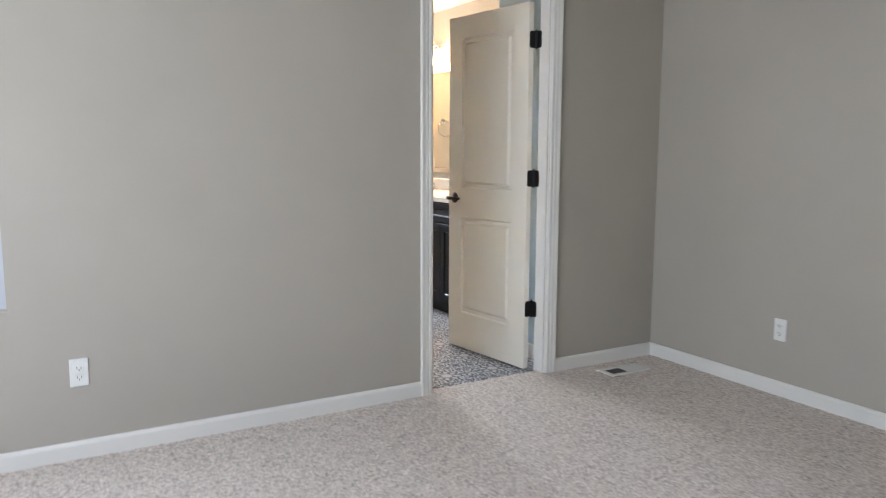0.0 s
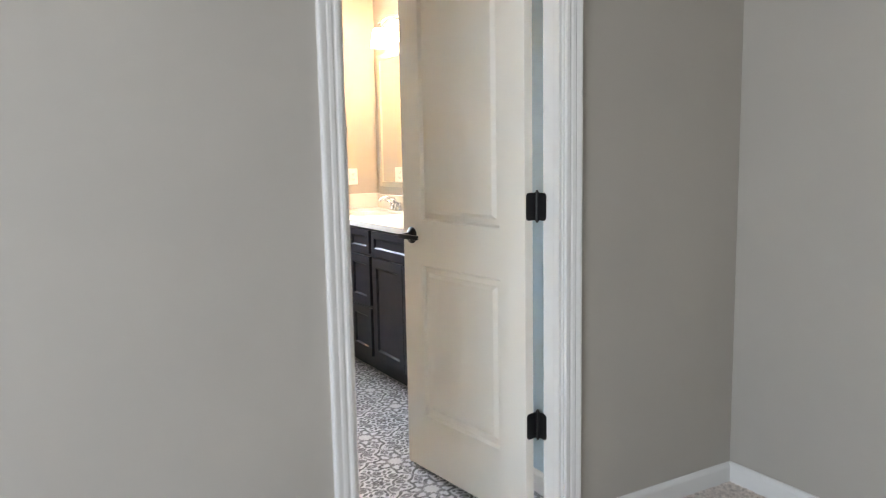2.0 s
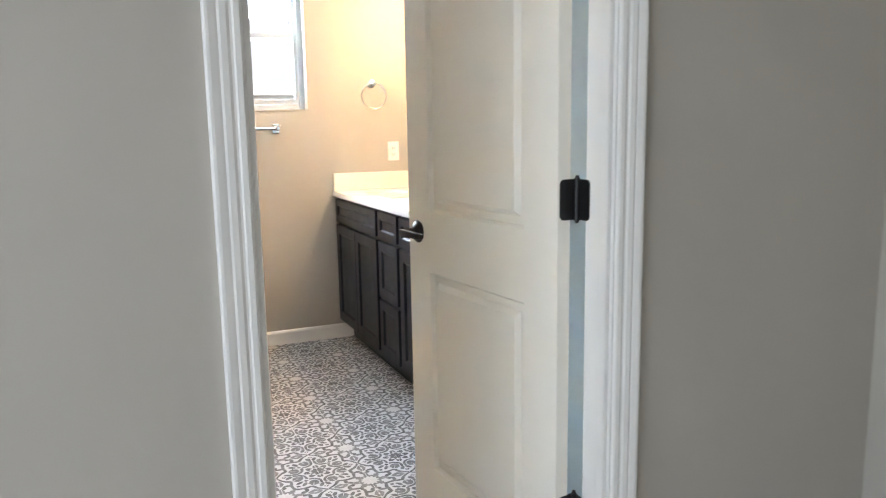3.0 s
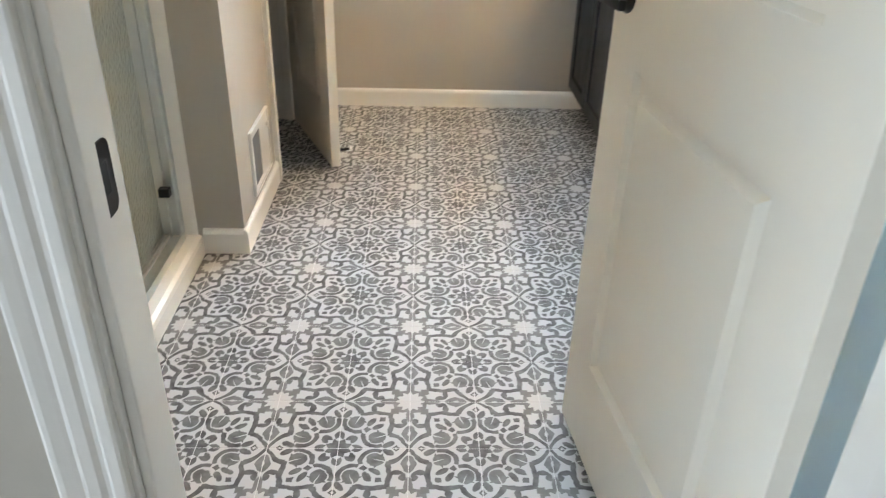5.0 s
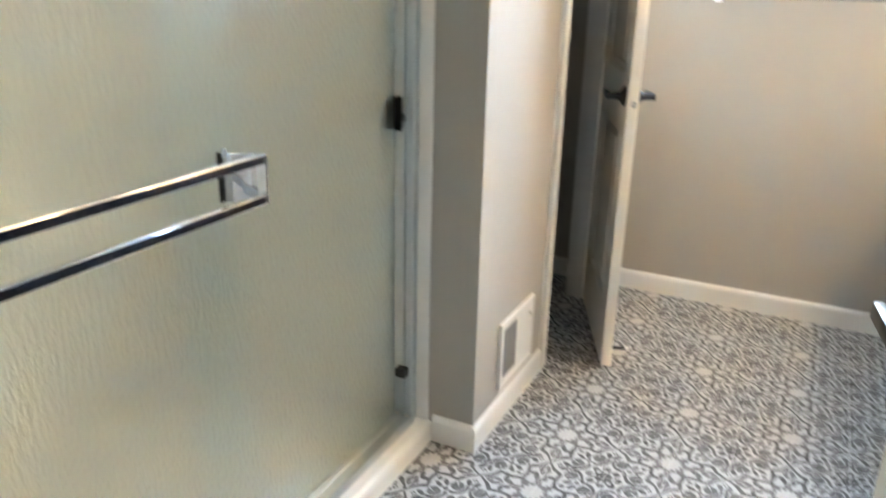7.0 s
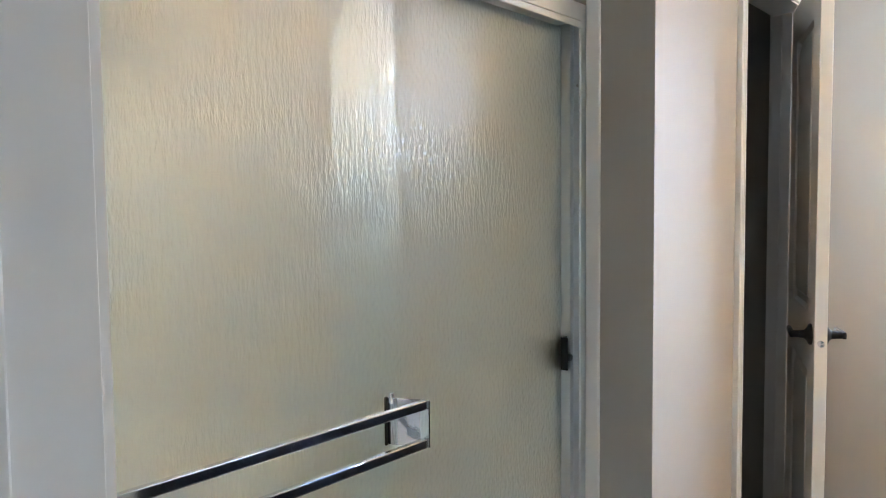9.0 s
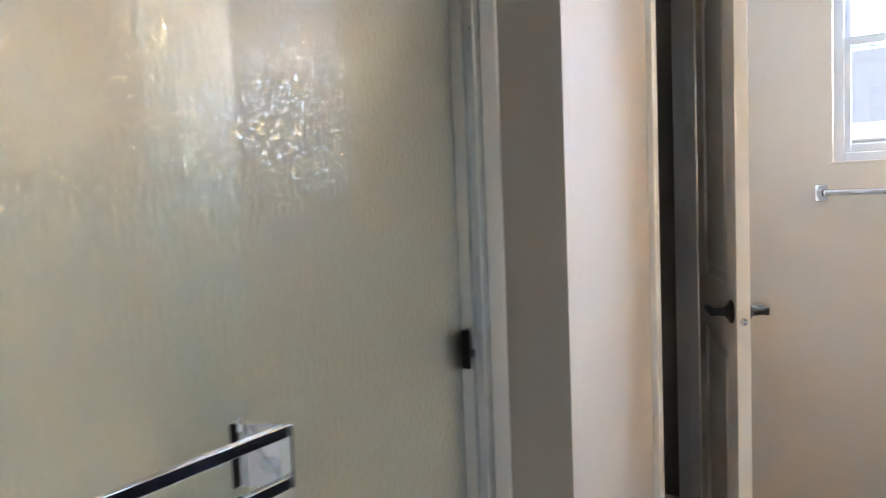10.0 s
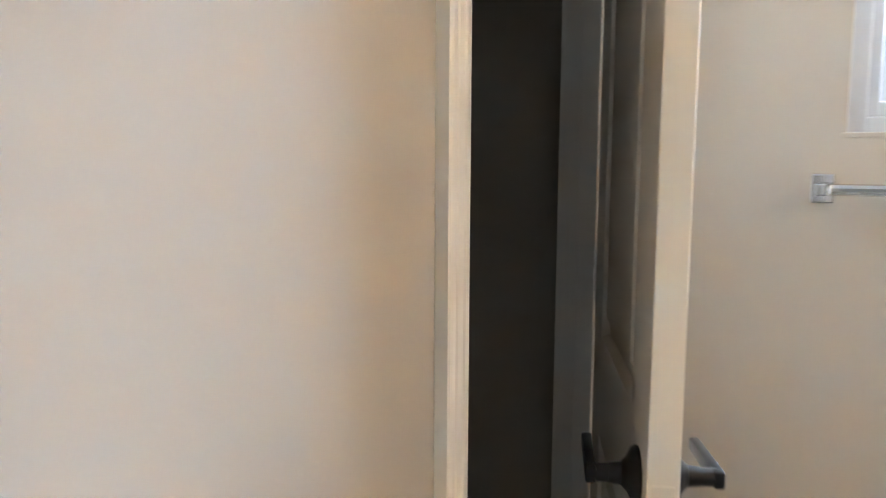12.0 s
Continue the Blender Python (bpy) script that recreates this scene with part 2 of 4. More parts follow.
    petal = inside(M("SQRT", M("ADD", M("MULTIPLY", petal_a, petal_a), M("MULTIPLY", petal_b, petal_b))), 1.0, 0.09)
    teeth = inside(M("ADD", px, M("MULTIPLY", py, 0.9)), 0.225, S)
    core = inside(M("SUBTRACT", px, M("MULTIPLY", py, 0.62)), 0.138, S)
    flower = either(cut(petal, teeth), core)

    dark = either(hook, M("MULTIPLY", eye, 0.85), band, diag, cross, tulip, flower, M("MULTIPLY", leaf, 0.93), M("MULTIPLY", M("MULTIPLY", heart, leaf), 0.4))
    mid = ground
    rub = n.span(n.noise(38.0, 4.0), 0.25, 0.75, 0.72, 1.0)
    pale = n.mix(n.noise(5.0, 3.0), (0.495, 0.487, 0.482), (0.575, 0.566, 0.56))
    col = n.mix(M("MULTIPLY", mid, rub), pale, (0.125, 0.117, 0.112))
    col = n.mix(M("MULTIPLY", dark, rub), col, (0.040, 0.037, 0.036))
    col = n.mix(chip, col, (0.165, 0.156, 0.15))
    col = n.mix(star, col, (0.545, 0.53, 0.51))
    info = n.t.nodes.new("ShaderNodeObjectInfo")
    col = n.mix(n.span(info.outputs["Random"], 0.0, 1.0, 0.0, 0.10), col, (0.30, 0.295, 0.29))
    n.bump(n.noise(90.0, 3.0), 0.08, 0.0006)
    return n.base(col, n.span(n.noise(14.0, 3.0), 0.3, 0.7, 0.5, 0.64), Specular_IOR_Level=0.2)


TILE = tile_material()
GROUT = paint("pale_grout", (0.66, 0.64, 0.62), 0.85, 0.05, 200.0, 0.2, 0.0006)


# ---- building helpers ----
def bm_box(bm, lo, hi, bevel=0.0, seg=2):
    lo, hi = Vector(lo), Vector(hi)
    made = bmesh.ops.create_cube(bm, size=1.0, matrix=Matrix.Translation((lo + hi) / 2) @ Matrix.Diagonal((*(hi - lo), 1)))
    if bevel:
        edges = list({e for v in made["verts"] for e in v.link_edges})
        bmesh.ops.bevel(bm, geom=edges, offset=bevel, segments=seg, affect="EDGES", profile=0.5)
    return bm


def boxes(*specs, bevel=0.0):
    bm = bmesh.new()
    for lo, hi in specs:
        bm_box(bm, lo, hi, bevel)
    return bm


def bm_prism(bm, profile, start, end, u, v):
    """A profile (points along u and v) swept from start to end."""
    start, end, u, v = Vector(start), Vector(end), Vector(u), Vector(v)
    a = [bm.verts.new(start + u * p + v * q) for p, q in profile]
    b = [bm.verts.new(end + u * p + v * q) for p, q in profile]
    k = len(profile)
    for i in range(k):
        bm.faces.new((a[i], a[(i + 1) % k], b[(i + 1) % k], b[i]))
    bm.faces.new(a[::-1])
    bm.faces.new(b)
    bmesh.ops.recalc_face_normals(bm, faces=bm.faces)
    return bm


def bm_tube(bm, start, end, r0, r1=None, sides=20):
    start, end = Vector(start), Vector(end)
    d = end - start
    m = Matrix.Translation((start + end) / 2) @ d.to_track_quat("Z", "Y").to_matrix().to_4x4()
    bmesh.ops.create_cone(bm, cap_ends=True, segments=sides, radius1=r0, radius2=r0 if r1 is None else r1, depth=d.length, matrix=m)
    return bm


def bm_lathe(bm, profile, m, sides=28):
    """Turned shape: (radius, height) points about the z axis of m."""
    rings = []
    for r, h in profile:
        rings.append([bm.verts.new(m @ Vector((r * math.cos(t), r * math.sin(t), h))) for t in (2 * math.pi * i / sides for i in range(sides))])
    for p, q in zip(rings, rings[1:]):
        for i in range(sides):
            bm.faces.new((p[i], p[(i + 1) % sides], q[(i + 1) % sides], q[i]))
    bm.faces.new(rings[0][::-1])
    bm.faces.new(rings[-1])
    bmesh.ops.recalc_face_normals(bm, faces=bm.faces)
    return bm


def bm_path(bm, points, radius, sides=14, closed=False, section=None):
    """A round bar along points, or one of the given flat section (half width, half height)."""
    pts = [Vector(p) for p in points]
    rings, k = [], len(pts)
    for i, p in enumerate(pts):
        d = (pts[(i + 1) % k] - pts[i - 1]) if closed else (pts[min(i + 1, k - 1)] - pts[max(i - 1, 0)])
        q = d.to_track_quat("Z", "Y")
        ring = []
        for j in range(sides):
            t = 2 * math.pi * j / sides
            sx, sy = section or (radius, radius)
            ring.append(bm.verts.new(p + q @ Vector((sx * math.cos(t), sy * math.sin(t), 0))))
        rings.append(ring)
    pairs = list(zip(rings, rings[1:])) + ([(rings[-1], rings[0])] if closed else [])
    for p, q in pairs:
        for j in range(sides):
            bm.faces.new((p[j], p[(j + 1) % sides], q[(j + 1) % sides], q[j]))
    if not closed:
        bm.faces.new(rings[0][::-1])
        bm.faces.new(rings[-1])
    bmesh.ops.recalc_face_normals(bm, faces=bm.faces)
    return bm


def mesh_of(name, bm, material, smooth=False):
    me = bpy.data.meshes.new(name)
    bm.to_mesh(me)
    bm.free()
    me.materials.append(material)
    if smooth:
        for p in me.polygons:
            p.use_smooth = True
        me.set_sharp_from_angle(angle=radians(38))
    return me


def part(name, bm, material, parent, label="", smooth=False):
    ob = new(name, mesh_of(name, bm, material, smooth))
    ob.parent = parent
    return tagged(ob, label)


def thing(name, label, category, m=None, group="", kind=""):
    ob = new(name)
    ob.empty_display_size = 0.05
    if m is not None:
        ob.matrix_basis = m
    return tagged(ob, label, category, group, kind)


def solid(name, bm, material, label, category, group="", kind="", smooth=False):
    return tagged(new(name, mesh_of(name, bm, material, smooth)), label, category, group, kind)


def wall_mesh(axis, near, far, u0, u1, z0, z1, holes=()):
    """A wall across one axis ('x' or 'y') from near to far, with holes (u0, u1, z0, z1) right through it."""
    us = sorted({u0, u1, *[h[0] for h in holes], *[h[1] for h in holes]})
    zs = sorted({z0, z1, *[h[2] for h in holes], *[h[3] for h in holes]})
    bm, seen = bmesh.new(), {}

    def vert(u, z, w):
        key = (round(u, 5), round(z, 5), round(w, 5))
        if key not in seen:
            seen[key] = bm.verts.new((u, w, z) if axis == "y" else (w, u, z))
        return seen[key]

    def full(i, j):
        if not (0 <= i < len(us) - 1 and 0 <= j < len(zs) - 1):
            return False
        cu, cz = (us[i] + us[i + 1]) / 2, (zs[j] + zs[j + 1]) / 2
        return not any(h[0] < cu < h[1] and h[2] < cz < h[3] for h in holes)

    for i in range(len(us) - 1):
        for j in range(len(zs) - 1):
            if not full(i, j):
                continue
            c = [(us[i], zs[j]), (us[i + 1], zs[j]), (us[i + 1], zs[j + 1]), (us[i], zs[j + 1])]
            for w in (near, far):
                bm.faces.new([vert(u, z, w) for u, z in c])
            for k, (di, dj) in enumerate(((0, -1), (1, 0), (0, 1), (-1, 0))):
                if not full(i + di, j + dj):
                    p, q = c[k], c[(k + 1) % 4]
                    bm.faces.new([vert(*p, near), vert(*q, near), vert(*q, far), vert(*p, far)])
    bmesh.ops.recalc_face_normals(bm, faces=bm.faces)
    return bm


def structure(name, bm, material, label, category):
    return solid(name, bm, material, label, category, kind="structure")


# ---- plan ----
Y_BED, Y_BATH = -0.871, -0.775          # the two faces of the wall with the bathroom door
X_EAST = 1.30
Y_NORTH = 2.20
X_WEST = -1.55
X_WC = -0.53                            # bathroom face of the toilet room's wall
Y_BUMP = 0.712                          # end of the shower
H = 2.44
X_CLOSET, Y_CLOSET = 0.64, -0.15          # closet block between the door and the vanity
D1 = (-0.236, 0.487, 2.05)              # bathroom door: clear opening
D2 = (1.330, 1.968, 2.05)               # toilet room door, along y
JT = 0.019
WIN = (-0.185, 0.60, 1.36, 2.20)        # bathroom window
BWIN = (-3.0, -2.075, 0.63, 2.06)       # bedroom window

structure("wall_south", wall_mesh("y", Y_BED, Y_BATH, -3.3, X_EAST, -0.05, H, [(D1[0] - JT, D1[1] + JT, -0.05, D1[2] + JT), BWIN]), WALL, "greige painted wall between bedroom and bathroom", "wall")
structure("wall_east", wall_mesh("x", X_EAST, X_EAST + 0.12, -5.3, Y_NORTH, -0.05, H), WALL, "greige painted wall with a white baseboard", "wall")
structure("wall_north", wall_mesh("y", Y_NORTH, Y_NORTH + 0.15, X_WEST - 0.12, X_EAST + 0.12, -0.05, H, [WIN]), WALL, "greige painted outer wall with a window", "wall")
structure("wall_west", wall_mesh("x", X_WEST - 0.12, X_WEST, Y_BATH, Y_NORTH, -0.05, H), WALL, "greige painted wall of shower and toilet room", "wall")
structure("wall_shower_end", wall_mesh("y", Y_BUMP, Y_BUMP + 0.115, X_WEST, X_WC, -0.05, H), WALL, "greige painted wall at the end of the shower", "wall")
structure("wall_toilet_room", wall_mesh("x", X_WC - 0.115, X_WC, Y_BUMP + 0.115, Y_NORTH, -0.05, H, [(D2[0] - JT, D2[1] + JT, -0.05, D2[2] + JT)]), WALL, "greige painted wall of the toilet room with a doorway", "wall")
structure("wall_closet", boxes(((X_CLOSET, Y_BATH, -0.05), (X_EAST, Y_CLOSET, H))), CLOSET, "closet side behind the open door, cool daylight painted into its colour", "wall")
structure("wall_bedroom_west", wall_mesh("x", -3.42, -3.3, -5.3, Y_BATH, -0.05, H, [(-3.8, -1.6, 0.65, 2.1)]), WALL, "greige painted bedroom wall with a wide window opening", "wall")
structure("wall_bedroom_south", wall_mesh("y", -5.42, -5.3, -3.42, X_EAST + 0.12, -0.05, H), WALL, "greige painted bedroom wall", "wall")
structure("ceiling_bedroom", boxes(((-3.42, -5.42, H), (X_EAST + 0.12, Y_BED + 0.058, H + 0.1))), CEIL, "white painted bedroom ceiling", "ceiling")
structure("ceiling_bathroom", boxes(((X_WEST - 0.12, Y_BED + 0.058, H), (X_EAST + 0.12, Y_NORTH + 0.15, H + 0.1))), CEIL, "white painted bathroom ceiling", "ceiling")


# ---- trim: baseboards, casings, jambs ----
BASE_H, BASE_T = 0.084, 0.013
BASE_P = [(0, 0), (BASE_T, 0), (BASE_T, BASE_H - 0.016), (BASE_T - 0.003, BASE_H - 0.007), (BASE_T - 0.008, BASE_H - 0.001), (0, BASE_H)]


def baseboard(start, end, out, z=0.0):
    bm = bm_prism(bmesh.new(), BASE_P, (*start, z), (*end, z), (*out, 0), (0, 0, 1))
    structure("baseboard", bm, TRIM, "white painted baseboard along the wall", "baseboard")


CAR = 0.012
baseboard((-3.3, Y_BED), (D1[0] - 0.0655, Y_BED), (0, -1), CAR - 0.01)
baseboard((D1[1] + 0.0655, Y_BED), (X_EAST - BASE_T, Y_BED), (0, -1), CAR - 0.01)
baseboard((X_EAST, -5.3), (X_EAST, Y_BED), (-1, 0), CAR - 0.01)
baseboard((X_WC, Y_BUMP - BASE_T), (X_WC, D2[0] - 0.0655), (1, 0))
baseboard((-0.6575, Y_BUMP), (X_WC, Y_BUMP), (0, -1))
baseboard((X_WC, Y_NORTH), (0.815, Y_NORTH), (0, -1))
baseboard((X_WC, D2[1] + 0.0655), (X_WC, Y_NORTH - BASE_T), (1, 0))
baseboard((-0.6575, Y_BATH), (D1[0] - 0.0655, Y_BATH), (0, 1))
baseboard((D1[1] + 0.0655, Y_BATH), (X_CLOSET, Y_BATH), (0, 1))
baseboard((X_CLOSET, Y_BATH + BASE_T), (X_CLOSET, Y_CLOSET), (-1, 0))
baseboard((X_WEST, Y_NORTH), (X_WC - 0.115, Y_NORTH), (0, -1))
baseboard((X_WEST, Y_BUMP + 0.115), (X_WEST, Y_NORTH - BASE_T), (1, 0))
baseboard((X_WEST + BASE_T, Y_BUMP + 0.115), (X_WC - 0.115, Y_BUMP + 0.115), (0, 1))

# moulded casing: width along p, thickness along q
CASE_P = [(0, 0), (0.0, 0.010), (0.003, 0.0115), (0.012, 0.0118), (0.015, 0.0103), (0.019, 0.0103), (0.024, 0.0130), (0.034, 0.0142), (0.038, 0.0132),
          (0.042, 0.0145), (0.052, 0.017), (0.057, 0.017), (0.060, 0.0155), (0.060, 0)]


def casing(axis, face, out, lo, hi, top, floor_z=0.0):
    """Three pieces of casing round an opening from lo to hi on the wall face; out is the side that it stands on."""
    rev = 0.005

    def at(u, z):
        return (u, face, z) if axis == "y" else (face, u, z)

    along, normal = ((1, 0, 0), (0, out, 0)) if axis == "y" else ((0, 1, 0), (out, 0, 0))
    along = Vector(along)
    for name, a, b, u in (("casing", at(lo - rev, floor_z), at(lo - rev, top + rev + 0.06), -along), ("casing", at(hi + rev, floor_z), at(hi + rev, top + rev + 0.06), along),
                          ("casing", at(lo - rev, top + rev), at(hi + rev, top + rev), Vector((0, 0, 1)))):
        structure("casing", bm_prism(bmesh.new(), CASE_P, a, b, u, normal), TRIM, "white moulded door casing", "door casing")


casing("y", Y_BED, -1, D1[0], D1[1], D1[2], 0.004)
casing("y", Y_BATH, 1, D1[0], D1[1], D1[2])
casing("x", X_WC, 1, D2[0], D2[1], D2[2])
casing("x", X_WC - 0.115, -1, D2[0], D2[1], D2[2])


def jamb(axis, a, b, lo, hi, top, stop_a, stop_b, name):
    """Jamb boards and stops of a doorway that runs through the wall from a to b."""
    def box(u0, u1, w0, w1, z0, z1):
        return ((u0, w0, z0), (u1, w1, z1)) if axis == "y" else ((w0, u0, z0), (w1, u1, z1))
    root = thing(name, "white painted door jamb with its stops", "door frame", kind="structure")
    for u0, u1 in ((lo - JT, lo), (hi, hi + JT)):
        part("jamb", boxes(box(u0, u1, a - 0.001, b + 0.001, 0.001, top), bevel=0.001), TRIM, root)
    part("head_jamb", boxes(box(lo - JT, hi + JT, a - 0.001, b + 0.001, top, top + JT), bevel=0.001), TRIM, root)
    for u0, u1 in ((lo, lo + 0.011), (hi - 0.011, hi)):
        part("stop", boxes(box(u0, u1, stop_a, stop_b, 0.001, top), bevel=0.002), TRIM, root)
    return root


frame_1 = jamb("y", Y_BED, Y_BATH, D1[0], D1[1], D1[2], -0.864, -0.836, "door_frame_1")
frame_2 = jamb("x", X_WC - 0.115, X_WC, D2[0], D2[1], D2[2], -0.610, -0.574, "door_frame_2")

# strike plate of the bathroom door
bm = boxes(((D1[0] - 0.0005, -0.831, 0.892), (D1[0] + 0.0015, -0.794, 0.957)))
bmesh.ops.bevel(bm, geom=[e for e in bm.edges if abs(e.verts[0].co.x - e.verts[1].co.x) > 0.001], offset=0.010, segments=5, affect="EDGES", profile=0.5)
strike = part("strike_plate", bm, BLACK, frame_1, "black metal strike plate")
part("strike_hole", boxes(((D1[0] + 0.001, -0.819, 0.912), (D1[0] + 0.0022, -0.806, 0.939))), SHADOW_GAP, strike)


# ---- panelled leaf ----
def bm_panel(bm, u0, u1, z0, z1, v, out, field=0.002, dip=0.013, lip=0.008, flat=0.020, slope=0.014):
    """Moulded panel on the face v of a leaf: a step down, a flat, a slope up to a raised field. out: +1 or -1 along v."""
    offs = [(0, 0), (lip, dip), (lip + flat, dip), (lip + flat + slope, field)]
    loops = []
    for o, d in offs:
        w = v - out * d
        loops.append([bm.verts.new(p) for p in ((u0 + o, w, z0 + o), (u1 - o, w, z0 + o), (u1 - o, w, z1 - o), (u0 + o, w, z1 - o))])
    for p, q in zip(loops, loops[1:]):
        for i in range(4):
            bm.faces.new((p[i], p[(i + 1) % 4], q[(i + 1) % 4], q[i]))
    bm.faces.new(loops[-1])


def bm_leaf(width, height, thick, panels, bevel=0.0015):
    """Slab with openings for panels: u from 0 to width, v from 0 to thick, z from 0."""
    bm = wall_mesh("y", 0.0, thick, 0.0, width, 0.0, height, panels)
    edges = [e for e in bm.edges if len(e.link_faces) == 2 and e.calc_face_angle(0) > 1.0 and all(abs(v.co.x) < 1e-4 or abs(v.co.x - width) < 1e-4 or abs(v.co.z - height) < 1e-4 for v in e.verts)]
    bmesh.ops.bevel(bm, geom=edges, offset=bevel, segments=2, affect="EDGES", profile=0.5)
    return bm


def bm_lever(bm, side, toward):
    """Lever: a round neck and a flat squared blade. side: +1 or -1 along y, toward: +1 or -1 along x. The rose sits at the origin."""
    bm_tube(bm, (0, side * 0.012, 0), (0, side * 0.058, 0), 0.0115, 0.0105)
    blade = bmesh.new()
    bm_prism(blade, [(0.0105, 0.0), (0.0105, 0.0125), (-0.0105, 0.0125), (-0.0105, 0.0)], (-toward * 0.011, side * 0.048, 0), (toward * 0.108, side * 0.044, 0), (0, 0, 1), (0, side, 0))
    for v in blade.verts:
        if abs(v.co.x) > 0.05:
            v.co.z *= 0.8
    bmesh.ops.bevel(blade, geom=list(blade.edges), offset=0.003, segments=2, affect="EDGES", profile=0.5)
    me = bpy.data.meshes.new("blade")
    blade.to_mesh(me)
    blade.free()
    bm.from_mesh(me)
    bpy.data.meshes.remove(me)
    return bm


OFF = 0.016


def door(name, label, m, width, toward_hinge, hinge_z):
    """A two-panel leaf. Local: hinge pin at the origin, the leaf along -x when toward_hinge is +1 (levers point back to the hinge), thickness on -y."""
    root = thing(name, label, "door", m, kind="structure")
    height, thick, z0 = 2.03, 0.035, 0.012
    shift = Matrix.Translation((-0.003 - width, -OFF - thick, z0))
    panels = [(0.125, width - 0.125, 0.225, 0.83), (0.125, width - 0.125, 1.005, height - 0.13)]
    bm = bm_leaf(width, height, thick, panels)
    bm.transform(shift)
    slab = part("slab", bm, DOOR, root)
    for u0, u1, a, b in panels:
        bm = bmesh.new()
        bm_panel(bm, u0, u1, a, b, 0.0, -1)
        bm_panel(bm, u0, u1, a, b, thick, 1)
        bmesh.ops.recalc_face_normals(bm, faces=bm.faces)
        bm.transform(shift)
        part("panel", bm, DOOR, root)
    kz, ku = 0.955, -0.003 - width + 0.06
    for side, v in ((-1, -OFF - thick), (1, -OFF)):
        at = Matrix.Translation((ku, v, kz))
        turn = Matrix.Rotation(radians(-90 * side), 4, "X")
        bm = bm_lathe(bmesh.new(), [(0.032, -0.001), (0.033, 0.003), (0.030, 0.008), (0.020, 0.013), (0.013, 0.020), (0.0115, 0.034)], at @ turn)
        handle = part("door_handle", bm, BLACK, root, "black metal lever handle", smooth=True)
        bm = bm_lever(bmesh.new(), side, 1)
        bm.transform(at)
        part("lever", bm, BLACK, handle, smooth=True)
    edge = -0.003 - width
    plate = part("latch_plate", boxes(((edge - 0.001, -OFF - thick / 2 - 0.0125, kz - 0.048), (edge + 0.001, -OFF - thick / 2 + 0.0125, kz + 0.012)), bevel=0.0005), DOOR, root)
    bm = bm_tube(bmesh.new(), (edge - 0.009, -OFF - thick / 2, kz - 0.018), (edge, -OFF - thick / 2, kz - 0.018), 0.0095, 0.010)
    part("latch_bolt", bm, NICKEL, plate, "satin nickel latch bolt", smooth=True)
    for z in hinge_z:
        bm = bm_tube(bmesh.new(), (0, 0, z - 0.047), (0, 0, z + 0.047), 0.0062)
        bm_tube(bm, (0, 0, z + 0.047), (0, 0, z + 0.053), 0.0048, 0.0034)
        bm_tube(bm, (0, 0, z - 0.053), (0, 0, z - 0.047), 0.0034, 0.0048)
        hinge = part("hinge", bm, BLACK, root, "black metal butt hinge", smooth=True)
        # leaf let into the edge of the door
        lb = bmesh.new()
        bm_box(lb, (-0.006, -OFF - 0.030, z - 0.045), (-0.0025, -0.002, z + 0.045), 0.0)
        bmesh.ops.bevel(lb, geom=[e for e in lb.edges if abs(e.verts[0].co.y - e.verts[1].co.y) < 1e-5 and abs(e.verts[0].co.z - e.verts[1].co.z) < 1e-5 and e.verts[0].co.y < -0.03], offset=0.012, segments=5, affect="EDGES", profile=0.5)
        part("hinge_leaf", lb, BLACK, hinge)
    return root


OPEN_1 = 83.6
PIN_1 = (0.482, -0.745)
m1 = pose(*PIN_1, 0.0, 0, 0, -OPEN_1)
door_1 = door("door_1", "open white two-panel bathroom door with black hardware", m1, 0.71, 1, (0.357, 1.095, 1.846))
# leaves of the same hinges on the jamb
for z in (0.357, 1.095, 1.846):
    lb = bmesh.new()
    bm_box(lb, (D1[1] - 0.0025, -0.787, z - 0.045), (D1[1] + 0.0005, -0.747, z + 0.045))
    bmesh.ops.bevel(lb, geom=[e for e in lb.edges if abs(e.verts[0].co.y - e.verts[1].co.y) < 1e-5 and abs(e.verts[0].co.z - e.verts[1].co.z) < 1e-5 and e.verts[0].co.y < -0.78], offset=0.012, segments=5, affect="EDGES", profile=0.5)
    part("hinge_leaf", lb, BLACK, frame_1, "black metal hinge leaf on the jamb")

OPEN_2 = 22.5
# closed, the leaf runs towards -y from its pin; it swings into the bathroom
m2 = pose(-0.52, 1.965, 0.0) @ pose(0, 0, 0, 0, 0, OPEN_2) @ Matrix(((0, 1, 0, 0), (1, 0, 0, 0), (0, 0, 1, 0), (0, 0, 0, 1)))
door_2 = door("door_2", "half-open white two-panel toilet room door with black levers", Matrix.Identity(4), 0.61, 1, (0.33, 1.115, 1.83))
for ob in [door_2, *door_2.children_recursive]:
    if ob.type == "MESH":
        ob.data.transform(m2)
        ob.data.flip_normals()
for z in (0.33, 1.115, 1.83):
    part("hinge_leaf", boxes(((X_WC - 0.034, D2[1] - 0.0025, z - 0.045), (X_WC + 0.002, D2[1] + 0.0005, z + 0.045)), bevel=0.0006), BLACK, frame_2, "black metal hinge leaf on the jamb")
bm = bm_tube(bmesh.new(), (0.0, 0.0, 0.0), (0.0, 0.055, 0.0), 0.006, 0.006)
bm_tube(bm, (0.0, -0.003, 0.0), (0.0, 0.006, 0.0), 0.014, 0.010)
bm.transform(m2 @ Matrix.Translation((-0.55, -OFF, 0.055)))
stop = part("door_stop", bm, BLACK, door_2, "black rigid door stop with a white tip", smooth=True)
